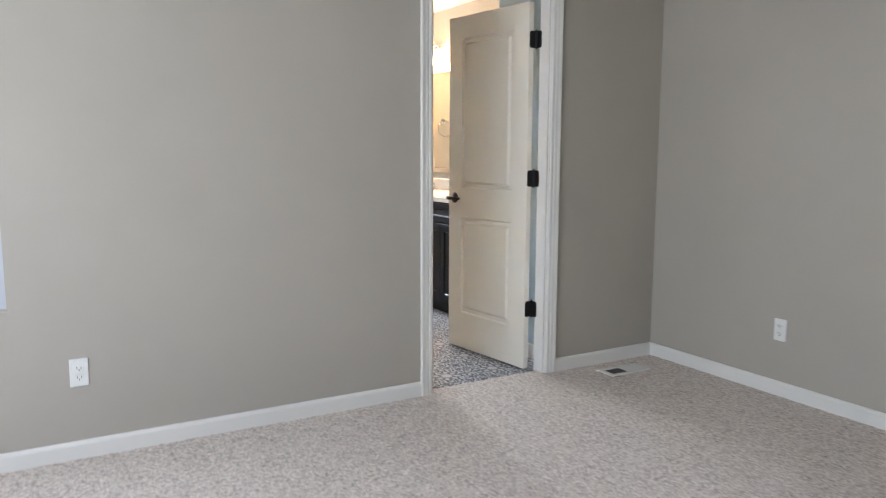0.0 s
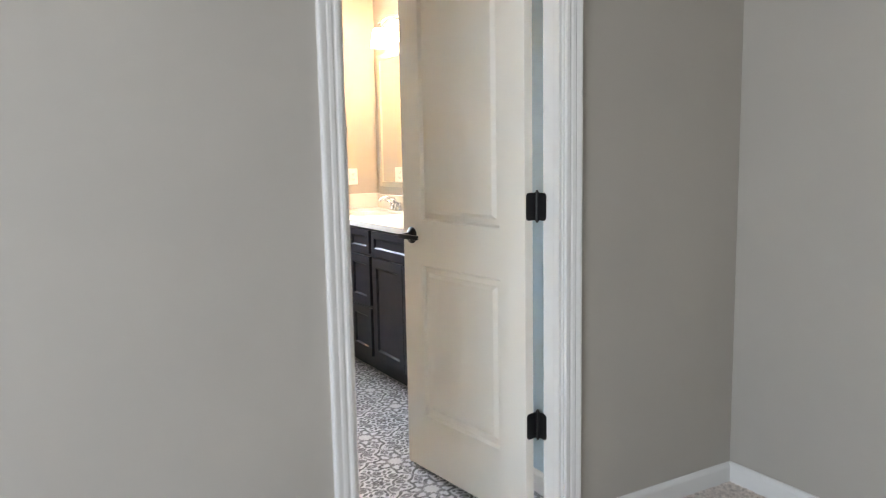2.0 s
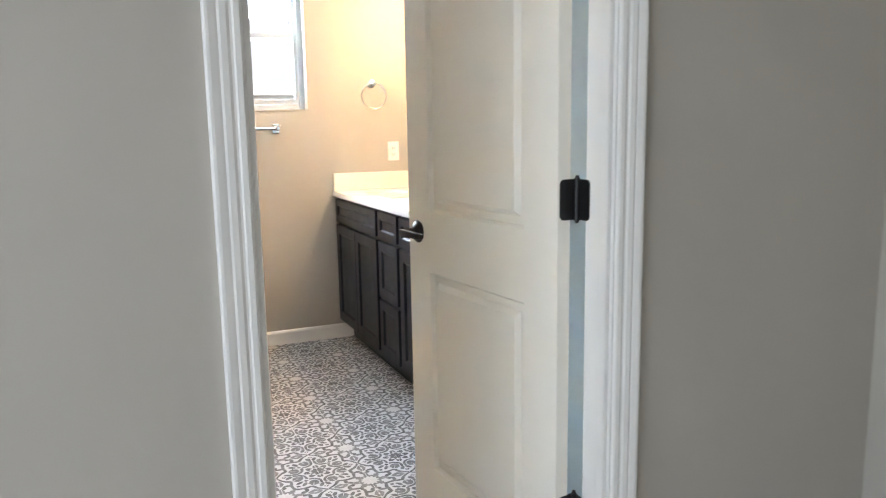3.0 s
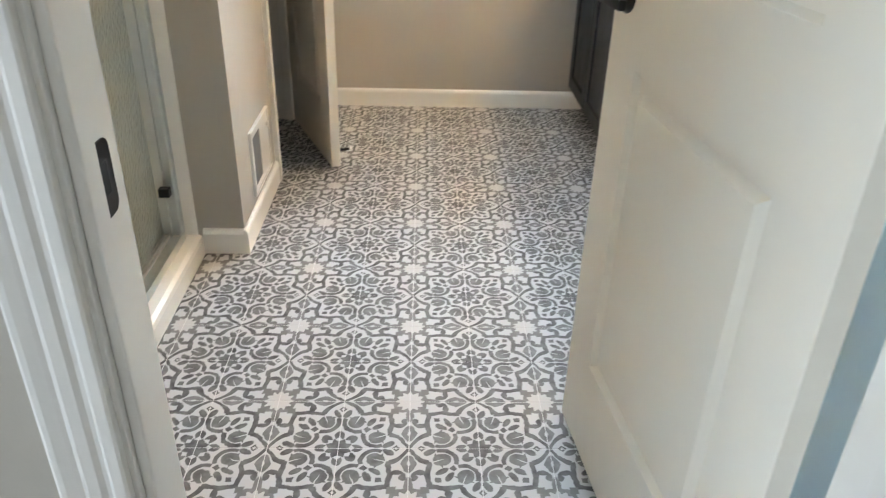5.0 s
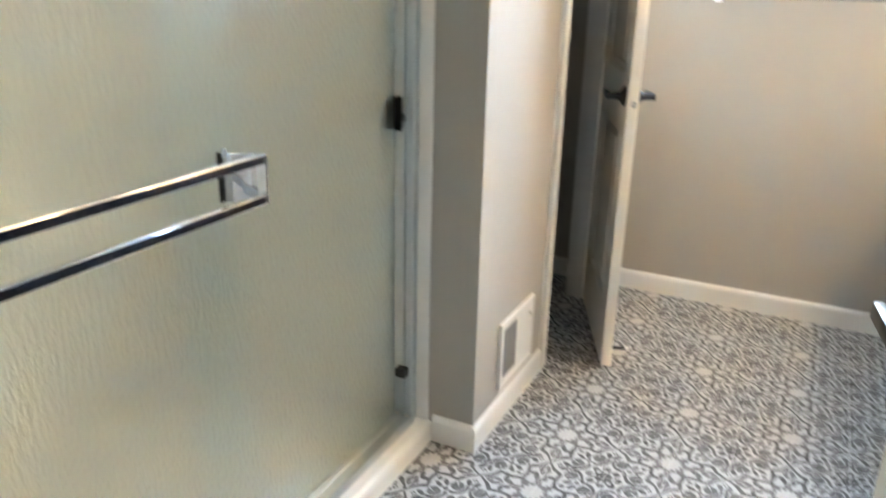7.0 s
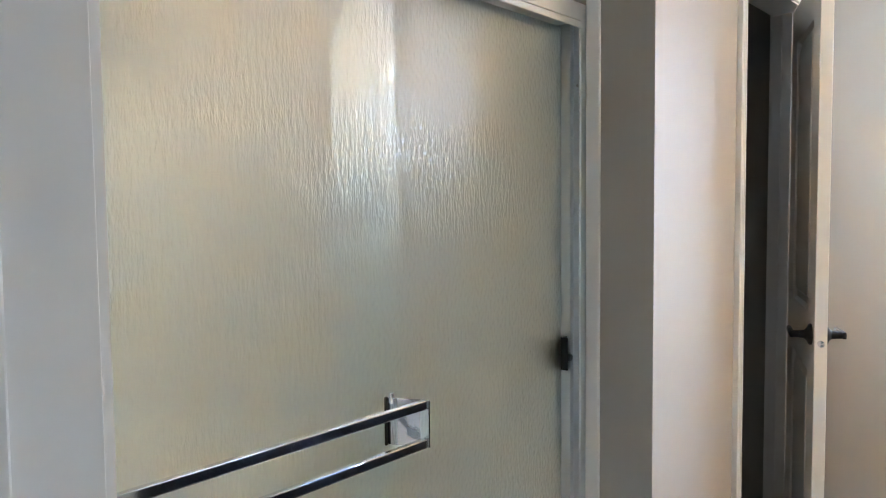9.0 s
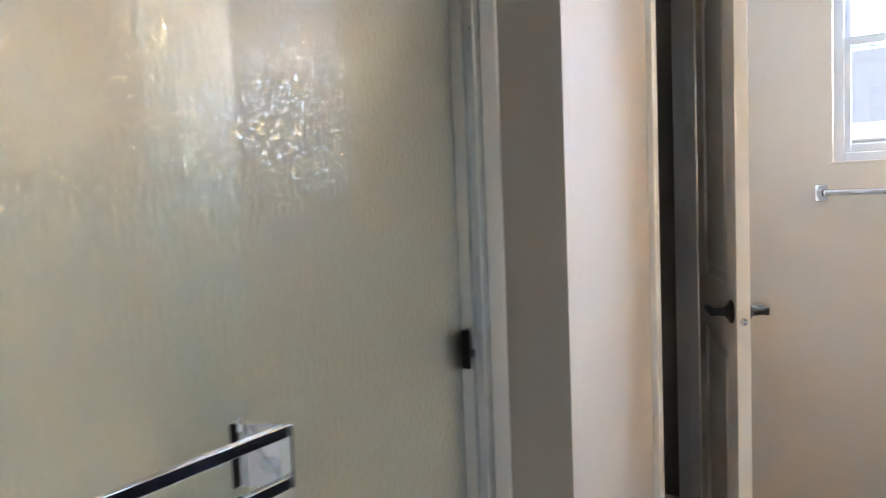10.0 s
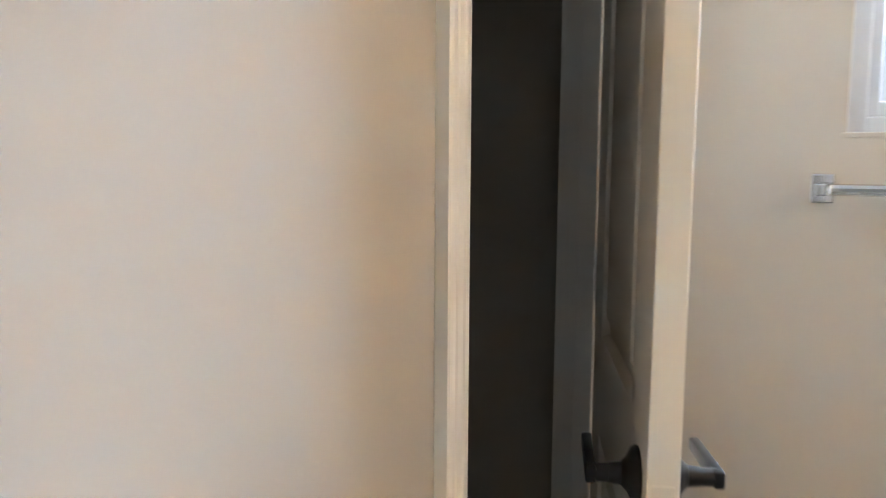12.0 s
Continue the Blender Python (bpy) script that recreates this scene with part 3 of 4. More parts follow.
bm = bm_tube(bmesh.new(), (0.0, 0.055, 0.0), (0.0, 0.068, 0.0), 0.0085, 0.0075)
bm.transform(m2 @ Matrix.Translation((-0.55, -OFF, 0.055)))
part("rubber_tip", bm, PLATE, stop, "white rubber tip", smooth=True)


# ---- windows ----
def window(name, label, x0, x1, z0, z1, y_in, y_out, rail=None):
    """A vinyl window in a wall across y, with white returns; y_in is the room's face."""
    root = thing(name, label, "window", kind="structure")
    d = 1 if y_out > y_in else -1
    fy0, fy1 = sorted((y_in + d * 0.062, y_in + d * 0.125))
    t = 0.042

    def yy(a, b):
        return sorted((y_in + d * a, y_in + d * b))

    r0, r1 = yy(-0.0005, 0.062)
    rb = 0.010
    for nm, lo, hi in (("return", (x0, r0, z0 + rb), (x0 + rb, r1, z1 - rb)), ("return", (x1 - rb, r0, z0 + rb), (x1, r1, z1 - rb)), ("return", (x0, r0, z1 - rb), (x1, r1, z1))):
        part("window_return", boxes((lo, hi)), WALL, root)
    part("window_sill", boxes(((x0, r0, z0), (x1, r1, z0 + rb)), bevel=0.002), WALL, root)
    for lo, hi in (((x0, fy0, z0), (x0 + t, fy1, z1)), ((x1 - t, fy0, z0), (x1, fy1, z1)), ((x0 + t, fy0, z0), (x1 - t, fy1, z0 + t)), ((x0 + t, fy0, z1 - t), (x1 - t, fy1, z1))):
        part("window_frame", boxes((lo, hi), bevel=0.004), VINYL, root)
    rail = rail or (z0 + z1) / 2
    s = 0.020
    for lo_z, hi_z, a, b in ((z0 + t, rail + 0.022, 0.068, 0.092), (rail - 0.022, z1 - t, 0.094, 0.118)):
        q0, q1 = yy(a, b)
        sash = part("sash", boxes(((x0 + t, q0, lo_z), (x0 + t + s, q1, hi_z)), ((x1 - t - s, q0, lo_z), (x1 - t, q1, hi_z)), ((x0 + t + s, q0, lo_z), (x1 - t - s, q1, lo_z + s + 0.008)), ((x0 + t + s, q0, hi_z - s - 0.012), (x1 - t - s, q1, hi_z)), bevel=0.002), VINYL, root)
        mid = (q0 + q1) / 2
        pane = part("pane", boxes(((x0 + t + s - 0.004, mid - 0.002, lo_z + 0.02), (x1 - t - s + 0.004, mid + 0.002, hi_z - 0.02))), GLASS, sash)
        pane.visible_shadow = False
    lock0, lock1 = yy(0.058, 0.070)
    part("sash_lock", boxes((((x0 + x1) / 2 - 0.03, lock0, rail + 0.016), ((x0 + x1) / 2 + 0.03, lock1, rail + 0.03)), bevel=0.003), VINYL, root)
    return root


window("window_1", "white vinyl single-hung bathroom window in a plain return", *WIN, Y_NORTH, Y_NORTH + 0.15, 1.778)
window("window_2", "white vinyl bedroom window with a plain sill", *BWIN, Y_BED, Y_BATH)


# ---- shower ----
GX_OUT, GX_IN = -0.735, -0.772
SH0, SH1 = Y_BATH, Y_BUMP
ZH = 1.86

# pan with a rounded curb
pan = thing("shower_pan", "white acrylic shower base with a low curb", "shower base")
part("curb", bm_prism(bmesh.new(), [(-0.658, 0.0), (-0.660, 0.044), (-0.664, 0.056), (-0.676, 0.062), (-0.80, 0.062), (-0.816, 0.058), (-0.824, 0.045), (-0.824, 0.0)], (0, SH0 + 0.001, 0), (0, SH1 - 0.001, 0), (1, 0, 0), (0, 0, 1)), PAN, pan)
part("basin", bm_prism(bmesh.new(), [(-0.8245, 0.0), (-0.8245, 0.044), (-0.85, 0.040), (-1.545, 0.030), (-1.545, 0.0)], (0, SH0 + 0.001, 0), (0, SH1 - 0.001, 0), (1, 0, 0), (0, 0, 1)), PAN, pan)
surround = thing("shower_surround", "cream shower wall panels behind the glass", "shower wall")
part("back_panel", boxes(((X_WEST, SH0 + 0.012, 0.031), (X_WEST + 0.012, SH1 - 0.012, 2.05)), bevel=0.003), CREAM, surround)
part("end_panel", boxes(((X_WEST, SH1 - 0.012, 0.031), (-0.79, SH1, 2.05)), bevel=0.003), CREAM, surround)
part("end_panel", boxes(((X_WEST, SH0, 0.031), (-0.79, SH0 + 0.012, 2.05)), bevel=0.003), CREAM, surround)
for y0, y1 in ((SH1 - 0.010, SH1), (SH0, SH0 + 0.010)):
    part("edge_trim", boxes(((-0.7135, y0, 0.063), (-0.673, y1, 2.05)), bevel=0.004), PAN, surround, "white trim strip beside the shower door")

enclosure = thing("shower_door", "sliding shower door of rain glass in an aluminium frame", "shower door")
JAMB_P = [(-0.795, 0.0005), (-0.714, 0.0005), (-0.714, 0.030), (-0.718, 0.033), (-0.722, 0.030), (-0.722, 0.010), (-0.748, 0.010), (-0.748, 0.026), (-0.757, 0.026), (-0.757, 0.010), (-0.787, 0.010), (-0.787, 0.030), (-0.791, 0.033), (-0.795, 0.030)]
for wall_y, inward in ((SH1, -1), (SH0, 1)):
    part("wall_jamb", bm_prism(bmesh.new(), JAMB_P, (0, wall_y, 0.063), (0, wall_y, ZH), (1, 0, 0), (0, inward, 0)), ALU, enclosure)
bm = boxes(((-0.795, SH0 + 0.033, ZH - 0.045), (-0.711, SH1 - 0.033, ZH)), ((-0.795, SH0 + 0.033, ZH - 0.06), (-0.790, SH1 - 0.033, ZH - 0.045)), ((-0.717, SH0 + 0.033, ZH - 0.062), (-0.711, SH1 - 0.033, ZH - 0.045)), bevel=0.003)
part("header_rail", bm, ALU, enclosure)
bm = bm_prism(bmesh.new(), [(-0.800, 0.063), (-0.800, 0.084), (-0.795, 0.084), (-0.793, 0.069), (-0.756, 0.069), (-0.755, 0.078), (-0.751, 0.078), (-0.750, 0.069), (-0.716, 0.069), (-0.714, 0.084), (-0.709, 0.084), (-0.704, 0.063)], (0, SH0 + 0.033, 0), (0, SH1 - 0.033, 0), (1, 0, 0), (0, 0, 1))
part("bottom_track", bm, ALU, enclosure)


def glass_leaf(x, y0, y1):
    z0, z1 = 0.074, ZH - 0.05
    pane = part("glass_panel", boxes(((x - 0.003, y0, z0), (x + 0.003, y1, z1)), bevel=0.0008), RAIN, enclosure, "greenish rain-textured glass panel")
    pane.data.materials.append(GLASS_BACK)
    for p in pane.data.polygons:
        if p.normal.x < 0.5:
            p.material_index = 1
    pane.visible_shadow = False
    part("bottom_seal", boxes(((x - 0.006, y0, z0 - 0.004), (x + 0.006, y1, z0 + 0.003)), bevel=0.001), ALU, pane)
    return pane


outer = glass_leaf(GX_OUT, SH0 + 0.02, 0.030)
inner = glass_leaf(GX_IN, -0.085, SH1 - 0.038)

# double towel bar on the outer panel
bar = thing("shower_towel_bar", "chrome double towel bar on the shower glass", "towel bar")
bx = GX_OUT + 0.075
for z in (0.987, 0.914):
    part("bar", boxes(((bx - 0.006, -0.66, z - 0.009), (bx + 0.006, 0.018, z + 0.009)), bevel=0.002), CHROME, bar)
for y in (0.012, -0.654):
    line = [(0.0035, -0.020), (0.012, -0.019), (0.026, -0.015), (0.042, -0.006), (0.054, 0.002), (0.064, 0.008), (0.083, 0.010)]
    curve = [(p, q - 0.002) for p, q in line] + [(p, q + 0.002) for p, q in line[::-1]]
    bracket = part("bracket", bm_prism(bmesh.new(), curve, (GX_OUT, y, 0.906), (GX_OUT, y, 0.995), (1, 0, 0), (0, 1, 0)), CHROME, bar)
    part("gasket", boxes(((GX_OUT + 0.0032, y - 0.029, 0.904), (GX_OUT + 0.008, y - 0.023, 0.997)), bevel=0.001), BLACK, bracket, "thin dark gasket strip")
    part("set_screw", bm_tube(bmesh.new(), (GX_OUT + 0.012, y - 0.018, 0.985), (GX_OUT + 0.012, y - 0.018, 1.004), 0.005), CHROME, bracket, smooth=True)

GUNMETAL = metal("gunmetal", (0.22, 0.23, 0.24), 0.3)
# catches by the jamb: a pull on the inner panel and a low bumper
pull = thing("shower_pull", "small grey metal pull at the edge of the shower glass", "door pull")
part("pull_plate", boxes(((GX_IN - 0.008, SH1 - 0.0370, 0.922), (GX_IN + 0.022, SH1 - 0.0335, 1.008)), bevel=0.001), BLACK, pull, "thin dark edge plate")
part("pull_lip", boxes(((GX_IN + 0.006, SH1 - 0.0333, 0.925), (GX_IN + 0.014, SH1 - 0.010, 1.010)), bevel=0.001), GUNMETAL, pull)
part("inner_grip", boxes(((GX_IN - 0.030, SH1 - 0.068, 0.925), (GX_IN - 0.0045, SH1 - 0.0385, 1.000)), bevel=0.003), GUNMETAL, pull, "grey metal grip behind the glass")
part("knob", bm_tube(bmesh.new(), (GX_IN + 0.014, SH1 - 0.023, 0.955), (GX_IN + 0.024, SH1 - 0.023, 0.955), 0.010, 0.009), GUNMETAL, pull, smooth=True)
part("bumper", boxes(((-0.756, SH1 - 0.060, 0.212), (-0.724, SH1 - 0.0335, 0.240)), bevel=0.003), BLACK, enclosure, "dark rubber bumper")
part("jamb_screw", bm_tube(bmesh.new(), (-0.735, SH1 - 0.0135, 1.66), (-0.735, SH1 - 0.010, 1.66), 0.004), NICKEL, enclosure, "small jamb screw", smooth=True)

# mixing valve seen through the glass
valve = thing("shower_valve", "chrome shower valve on the end wall behind glass", "shower valve")
vm = Matrix.Translation((-1.20, SH1 - 0.012, 1.22)) @ Matrix.Rotation(radians(90), 4, "X")
part("escutcheon", bm_lathe(bmesh.new(), [(0.085, 0.0), (0.083, 0.006), (0.05, 0.012), (0.028, 0.016), (0.026, 0.05)], vm), CHROME, valve, smooth=True)
part("valve_lever", bm_path(bmesh.new(), [(-1.20, SH1 - 0.07, 1.22), (-1.20, SH1 - 0.075, 1.18), (-1.20, SH1 - 0.085, 1.12)], 0.010), CHROME, valve, smooth=True)


# ---- vanity ----
VX, VTOP = 0.748, 0.862
VY0, VY1 = 0.342, Y_NORTH


def front(root, name, y0, y1, z0, z1, rail=0.052):
    """A recessed-panel front that faces -x, 19 mm thick."""
    w, h = y1 - y0, z1 - z0
    hole = [(rail, w - rail, rail, h - rail)]
    bm = bm_leaf(w, h, 0.019, hole, 0.002)
    m = Matrix.Translation((VX - 0.0195, y1, z0)) @ Matrix.Rotation(radians(-90), 4, "Z")
    bm.transform(m)
    f = part(name, bm, NAVY, root)
    bm = bmesh.new()
    bm_panel(bm, *hole[0], 0.0, -1, field=0.010, dip=0.010, lip=0.009, flat=0.001, slope=0.001)
    bm_panel(bm, *hole[0], 0.019, 1, field=0.001, dip=0.001, lip=0.001, flat=0.001, slope=0.001)
    bmesh.ops.recalc_face_normals(bm, faces=bm.faces)
    bm.transform(m)
    part("panel", bm, NAVY, f)
    return f


def carcass(root, y0, y1):
    part("body", boxes(((VX, y0, 0.105), (X_EAST - 0.001, y1, VTOP)), bevel=0.001), NAVY, root)
    part("toe_kick", boxes(((VX + 0.065, y0, 0.001), (VX + 0.085, y1, 0.105))), NAVY, root)


def sink_base(y0, y1, label):
    root = thing("vanity_cabinet", label, "cabinet", group="vanity cabinets")
    carcass(root, y0, y1)
    g = 0.016
    front(root, "drawer_front", y0 + g, y1 - g, 0.716, 0.848, 0.036)
    mid = (y0 + y1) / 2
    front(root, "cabinet_door", y0 + g, mid - 0.002, 0.120, 0.698)
    front(root, "cabinet_door", mid + 0.002, y1 - g, 0.120, 0.698)
    return root


def drawer_base(y0, y1, label):
    root = thing("drawer_cabinet", label, "cabinet", group="vanity cabinets")
    carcass(root, y0, y1)
    g = 0.016
    for z0, z1, r in ((0.120, 0.398, 0.046), (0.416, 0.698, 0.046), (0.716, 0.848, 0.036)):
        front(root, "drawer_front", y0 + g, y1 - g, z0, z1, r)
    return root


sink_base(1.425, VY1 - 0.001, "dark navy sink cabinet with two doors beside the wall")
drawer_base(1.117, 1.4245, "dark navy cabinet with three drawers")
sink_base(VY0, 1.1165, "dark navy sink cabinet with two doors")

top = thing("countertop", "off-white cultured marble vanity top with backsplash", "countertop")
bowls = (1.735, 0.80)
slab = wall_mesh("y", 0.0, 0.030, 0.718, X_EAST - 0.001, VY0, VY1 - 0.001, [(0.86, 1.16, c - 0.20, c + 0.20) for c in bowls])
slab.transform(Matrix(((1, 0, 0, 0), (0, 0, 1, 0), (0, 1, 0, VTOP + 0.001), (0, 0, 0, 1))))
bmesh.ops.recalc_face_normals(slab, faces=slab.faces)
part("slab", slab, COUNTER, top)
ztop = VTOP + 0.031
part("backsplash", boxes(((X_EAST - 0.020, VY0, ztop), (X_EAST - 0.001, VY1 - 0.021, ztop + 0.098)), bevel=0.004), COUNTER, top)
part("side_splash", boxes(((0.722, VY1 - 0.020, ztop), (X_EAST - 0.001, VY1 - 0.001, ztop + 0.105)), bevel=0.004), COUNTER, top)
for c in bowls:
    bm = bmesh.new()
    rings = []
    for k, (s, d) in enumerate(((1.0, 0.0), (0.97, -0.012), (0.90, -0.06), (0.72, -0.115), (0.35, -0.135), (0.08, -0.138))):
        ring = []
        for i in range(40):
            t = 2 * math.pi * i / 40
            e = 0.5 if k else 0.12
            cx, cy = math.cos(t), math.sin(t)
            ring.append(bm.verts.new((1.01 + 0.15 * s * math.copysign(abs(cx) ** e, cx), c + 0.20 * s * math.copysign(abs(cy) ** e, cy), ztop + d - 0.0005)))
        rings.append(ring)
    for p, q in zip(rings, rings[1:]):
        for i in range(40):
            bm.faces.new((p[i], p[(i + 1) % 40], q[(i + 1) % 40], q[i]))
    bm.faces.new(rings[-1])
    part("basin", bm, COUNTER, top, "integral off-white basin", smooth=True)


def faucet(y):
    root = thing("faucet", "chrome two-handle faucet on the vanity top", "faucet", group="faucets")
    fx, z = 1.205, ztop
    part("base_plate", boxes(((fx - 0.026, y - 0.078, z), (fx + 0.026, y + 0.078, z + 0.016)), bevel=0.007), CHROME, root, smooth=True)
    part("spout", bm_path(bmesh.new(), [(fx, y, z + 0.012), (fx, y, z + 0.06), (fx - 0.015, y, z + 0.085), (fx - 0.05, y, z + 0.098), (fx - 0.10, y, z + 0.090), (fx - 0.122, y, z + 0.074)], 0.012), CHROME, root, smooth=True)
    for dy in (-0.051, 0.051):
        knob = part("handle", bm_lathe(bmesh.new(), [(0.021, 0.0), (0.020, 0.018), (0.013, 0.030), (0.015, 0.042), (0.009, 0.050)], Matrix.Translation((fx, y + dy, z + 0.014))), CHROME, root, smooth=True)
        part("handle_lever", bm_path(bmesh.new(), [(fx, y + dy, z + 0.056), (fx - 0.02, y + dy * 1.3, z + 0.066), (fx - 0.045, y + dy * 1.7, z + 0.076)], 0.006), CHROME, knob, smooth=True)


for c in bowls:
    faucet(c)

# framed mirror
mirror = thing("mirror", "wide wall mirror in a slim beige frame above the vanity", "mirror")
MZ0, MZ1, MY0, MY1 = 1.045, 1.945, 0.42, 2.125
part("mirror_glass", boxes(((X_EAST - 0.012, MY0 + 0.035, MZ0 + 0.035), (X_EAST - 0.004, MY1 - 0.035, MZ1 - 0.035))), MIRROR, mirror)
FRAME = paint("mirror_frame_finish", (0.62, 0.55, 0.42), 0.35, 0.03)
for lo, hi in (((MY0, MZ0), (MY0 + 0.036, MZ1)), ((MY1 - 0.036, MZ0), (MY1, MZ1)), ((MY0 + 0.036, MZ0), (MY1 - 0.036, MZ0 + 0.036)), ((MY0 + 0.036, MZ1 - 0.036), (MY1 - 0.036, MZ1))):
    part("frame", boxes(((X_EAST - 0.020, lo[0], lo[1]), (X_EAST - 0.001, hi[0], hi[1])), bevel=0.004), FRAME, mirror)

# vanity lights: two shades on a bar over each basin
def vanity_light(ly):
    light = thing("vanity_light", "lit vanity light with two frosted shades on a nickel bar", "wall lamp", group="vanity lights")
    lz = 2.105
    part("back_plate", boxes(((X_EAST - 0.022, ly - 0.06, lz - 0.055), (X_EAST - 0.001, ly + 0.06, lz + 0.055)), bevel=0.006), NICKEL, light)
    part("bar", bm_path(bmesh.new(), [(X_EAST - 0.085 - 0.03 * math.sin(math.pi * (i / 12)), ly - 0.21 + 0.035 * i, lz + 0.035 * math.sin(math.pi * i / 12)) for i in range(13)], 0.008), NICKEL, light, smooth=True)
    part("arm", bm_path(bmesh.new(), [(X_EAST - 0.02, ly, lz), (X_EAST - 0.07, ly, lz + 0.02), (X_EAST - 0.115, ly, lz + 0.035)], 0.009), NICKEL, light, smooth=True)
    for dy in (-0.165, 0.165):
        sx = X_EAST - 0.10
        holder = part("shade_holder", bm_lathe(bmesh.new(), [(0.010, 0.03), (0.012, 0.012), (0.024, 0.004), (0.024, -0.012)], Matrix.Translation((sx, ly + dy, lz - 0.005))), NICKEL, light, smooth=True)
        bm = bmesh.new()
        prof = [(0.034, -0.015), (0.040, -0.04), (0.047, -0.09), (0.052, -0.135), (0.048, -0.135), (0.043, -0.09), (0.034, -0.03)]
        rings = []
        for r, h in prof:
            ring = []
            for i in range(32):
                t = 2 * math.pi * i / 32
                k = 1.0 / max(abs(math.cos(t)), abs(math.sin(t))) ** 0.6
                ring.append(bm.verts.new((sx + r * k * math.cos(t), ly + dy + r * k * math.sin(t), lz + h)))
            rings.append(ring)
        for p, q in zip(rings, rings[1:]):
            for i in range(32):
                bm.faces.new((p[i], p[(i + 1) % 32], q[(i + 1) % 32], q[i]))
        bm.faces.new(rings[0])
        bmesh.ops.recalc_face_normals(bm, faces=bm.faces)
        part("shade", bm, SHADE, holder, "glowing frosted glass shade", smooth=True)


for c in bowls:
    vanity_light(c)

# towel ring
ring = thing("towel_ring", "chrome towel ring on the bathroom wall", "towel ring")
rc = (0.978, Y_NORTH, 1.515)
part("mount", bm_lathe(bmesh.new(), [(0.024, 0.001), (0.024, 0.006), (0.012, 0.012), (0.010, 0.045), (0.012, 0.052)], Matrix.Translation(rc) @ Matrix.Rotation(radians(90), 4, "X")), CHROME, ring, smooth=True)
part("ring", bm_path(bmesh.new(), [(rc[0] + 0.075 * math.sin(t), Y_NORTH - 0.045, rc[2] - 0.070 + 0.075 * math.cos(t)) for t in (2 * math.pi * i / 40 for i in range(40))], 0.0045, 10, closed=True), CHROME, ring, smooth=True)

# towel bar under the window
tb = thing("towel_bar", "chrome towel bar under the bathroom window", "towel bar")
tz, ty = 1.265, Y_NORTH - 0.065
for x in (-0.209, 0.401):
    post = part("post", boxes(((x - 0.020, Y_NORTH - 0.010, tz - 0.028), (x + 0.020, Y_NORTH - 0.0005, tz + 0.028)), bevel=0.003), CHROME, tb)
    part("post_arm", boxes(((x - 0.010, ty - 0.012, tz - 0.012), (x + 0.010, Y_NORTH - 0.010, tz + 0.012)), bevel=0.003), CHROME, post)
part("bar", boxes(((-0.199, ty - 0.011, tz - 0.011), (0.391, ty + 0.011, tz + 0.011)), bevel=0.008), CHROME, tb)


# ---- wall plates and registers ----
def outlet(m, label):
    """Duplex outlet; local x across, z up, the wall behind at y = 0, facing -y."""
    root = thing("wall_outlet", label, "outlet", m, group="wall outlets")
    part("cover_plate", boxes(((-0.035, -0.006, -0.057), (0.035, -0.0003, 0.057)), bevel=0.003), PLATE, root)
    for z in (-0.0195, 0.0195):
        face = part("receptacle", boxes(((-0.0165, -0.0078, z - 0.0135), (0.0165, -0.0055, z + 0.0135)), bevel=0.001), PLATE, root)
        part("slot", boxes(((-0.0085, -0.0085, z - 0.003), (-0.006, -0.0072, z + 0.006)), ((0.006, -0.0085, z - 0.003), (0.0085, -0.0072, z + 0.005)), ((-0.002, -0.0085, z - 0.0105), (0.002, -0.0072, z - 0.0065))), SHADOW_GAP, face)
    part("screw", bm_tube(bmesh.new(), (0, -0.0072, 0), (0, -0.0058, 0), 0.0028), PLATE, root)


outlet(pose(-1.852, Y_BED, 0.368), "white duplex outlet low on the bedroom wall")
outlet(pose(X_EAST, -1.755, 0.352, 0, 0, -90), "white duplex outlet low on the bedroom side wall")
outlet(pose(1.105, Y_NORTH, 1.118), "white duplex outlet above the vanity splash")

# wall register beside the toilet room door: white plate, louvres on its near part
vent = thing("wall_register", "white metal wall register with grey louvres", "vent")
VY, VZ = (0.878, 1.160), (0.113, 0.333)
part("plate", wall_mesh("x", X_WC + 0.0005, X_WC + 0.007, VY[0], VY[1], VZ[0], VZ[1], [(VY[0] + 0.030, VY[0] + 0.135, VZ[0] + 0.028, VZ[1] - 0.028)]), TRIM, vent)
part("rim", boxes(((X_WC + 0.007, VY[0], VZ[0]), (X_WC + 0.011, VY[0] + 0.006, VZ[1])), ((X_WC + 0.007, VY[1] - 0.006, VZ[0]), (X_WC + 0.011, VY[1], VZ[1])), ((X_WC + 0.007, VY[0] + 0.006, VZ[0]), (X_WC + 0.011, VY[1] - 0.006, VZ[0] + 0.006)), ((X_WC + 0.007, VY[0] + 0.006, VZ[1] - 0.006), (X_WC + 0.011, VY[1] - 0.006, VZ[1])), bevel=0.001), TRIM, vent)
part("duct", boxes(((X_WC + 0.0003, VY[0] + 0.03, VZ[0] + 0.028), (X_WC + 0.001, VY[0] + 0.135, VZ[1] - 0.028))), SHADOW_GAP, vent)
LOUVRE = paint("grey_louvre", (0.36, 0.36, 0.37), 0.45)
for i in range(13):
    y = VY[0] + 0.034 + i * 0.008
    part("louvre", bm_prism(bmesh.new(), [(0.0012, 0.0), (0.0022, 0.0), (0.0066, 0.004), (0.0058, 0.0046)], (X_WC, y, VZ[0] + 0.028), (X_WC, y, VZ[1] - 0.028), (1, 0, 0), (0, 1, 0)), LOUVRE, vent)
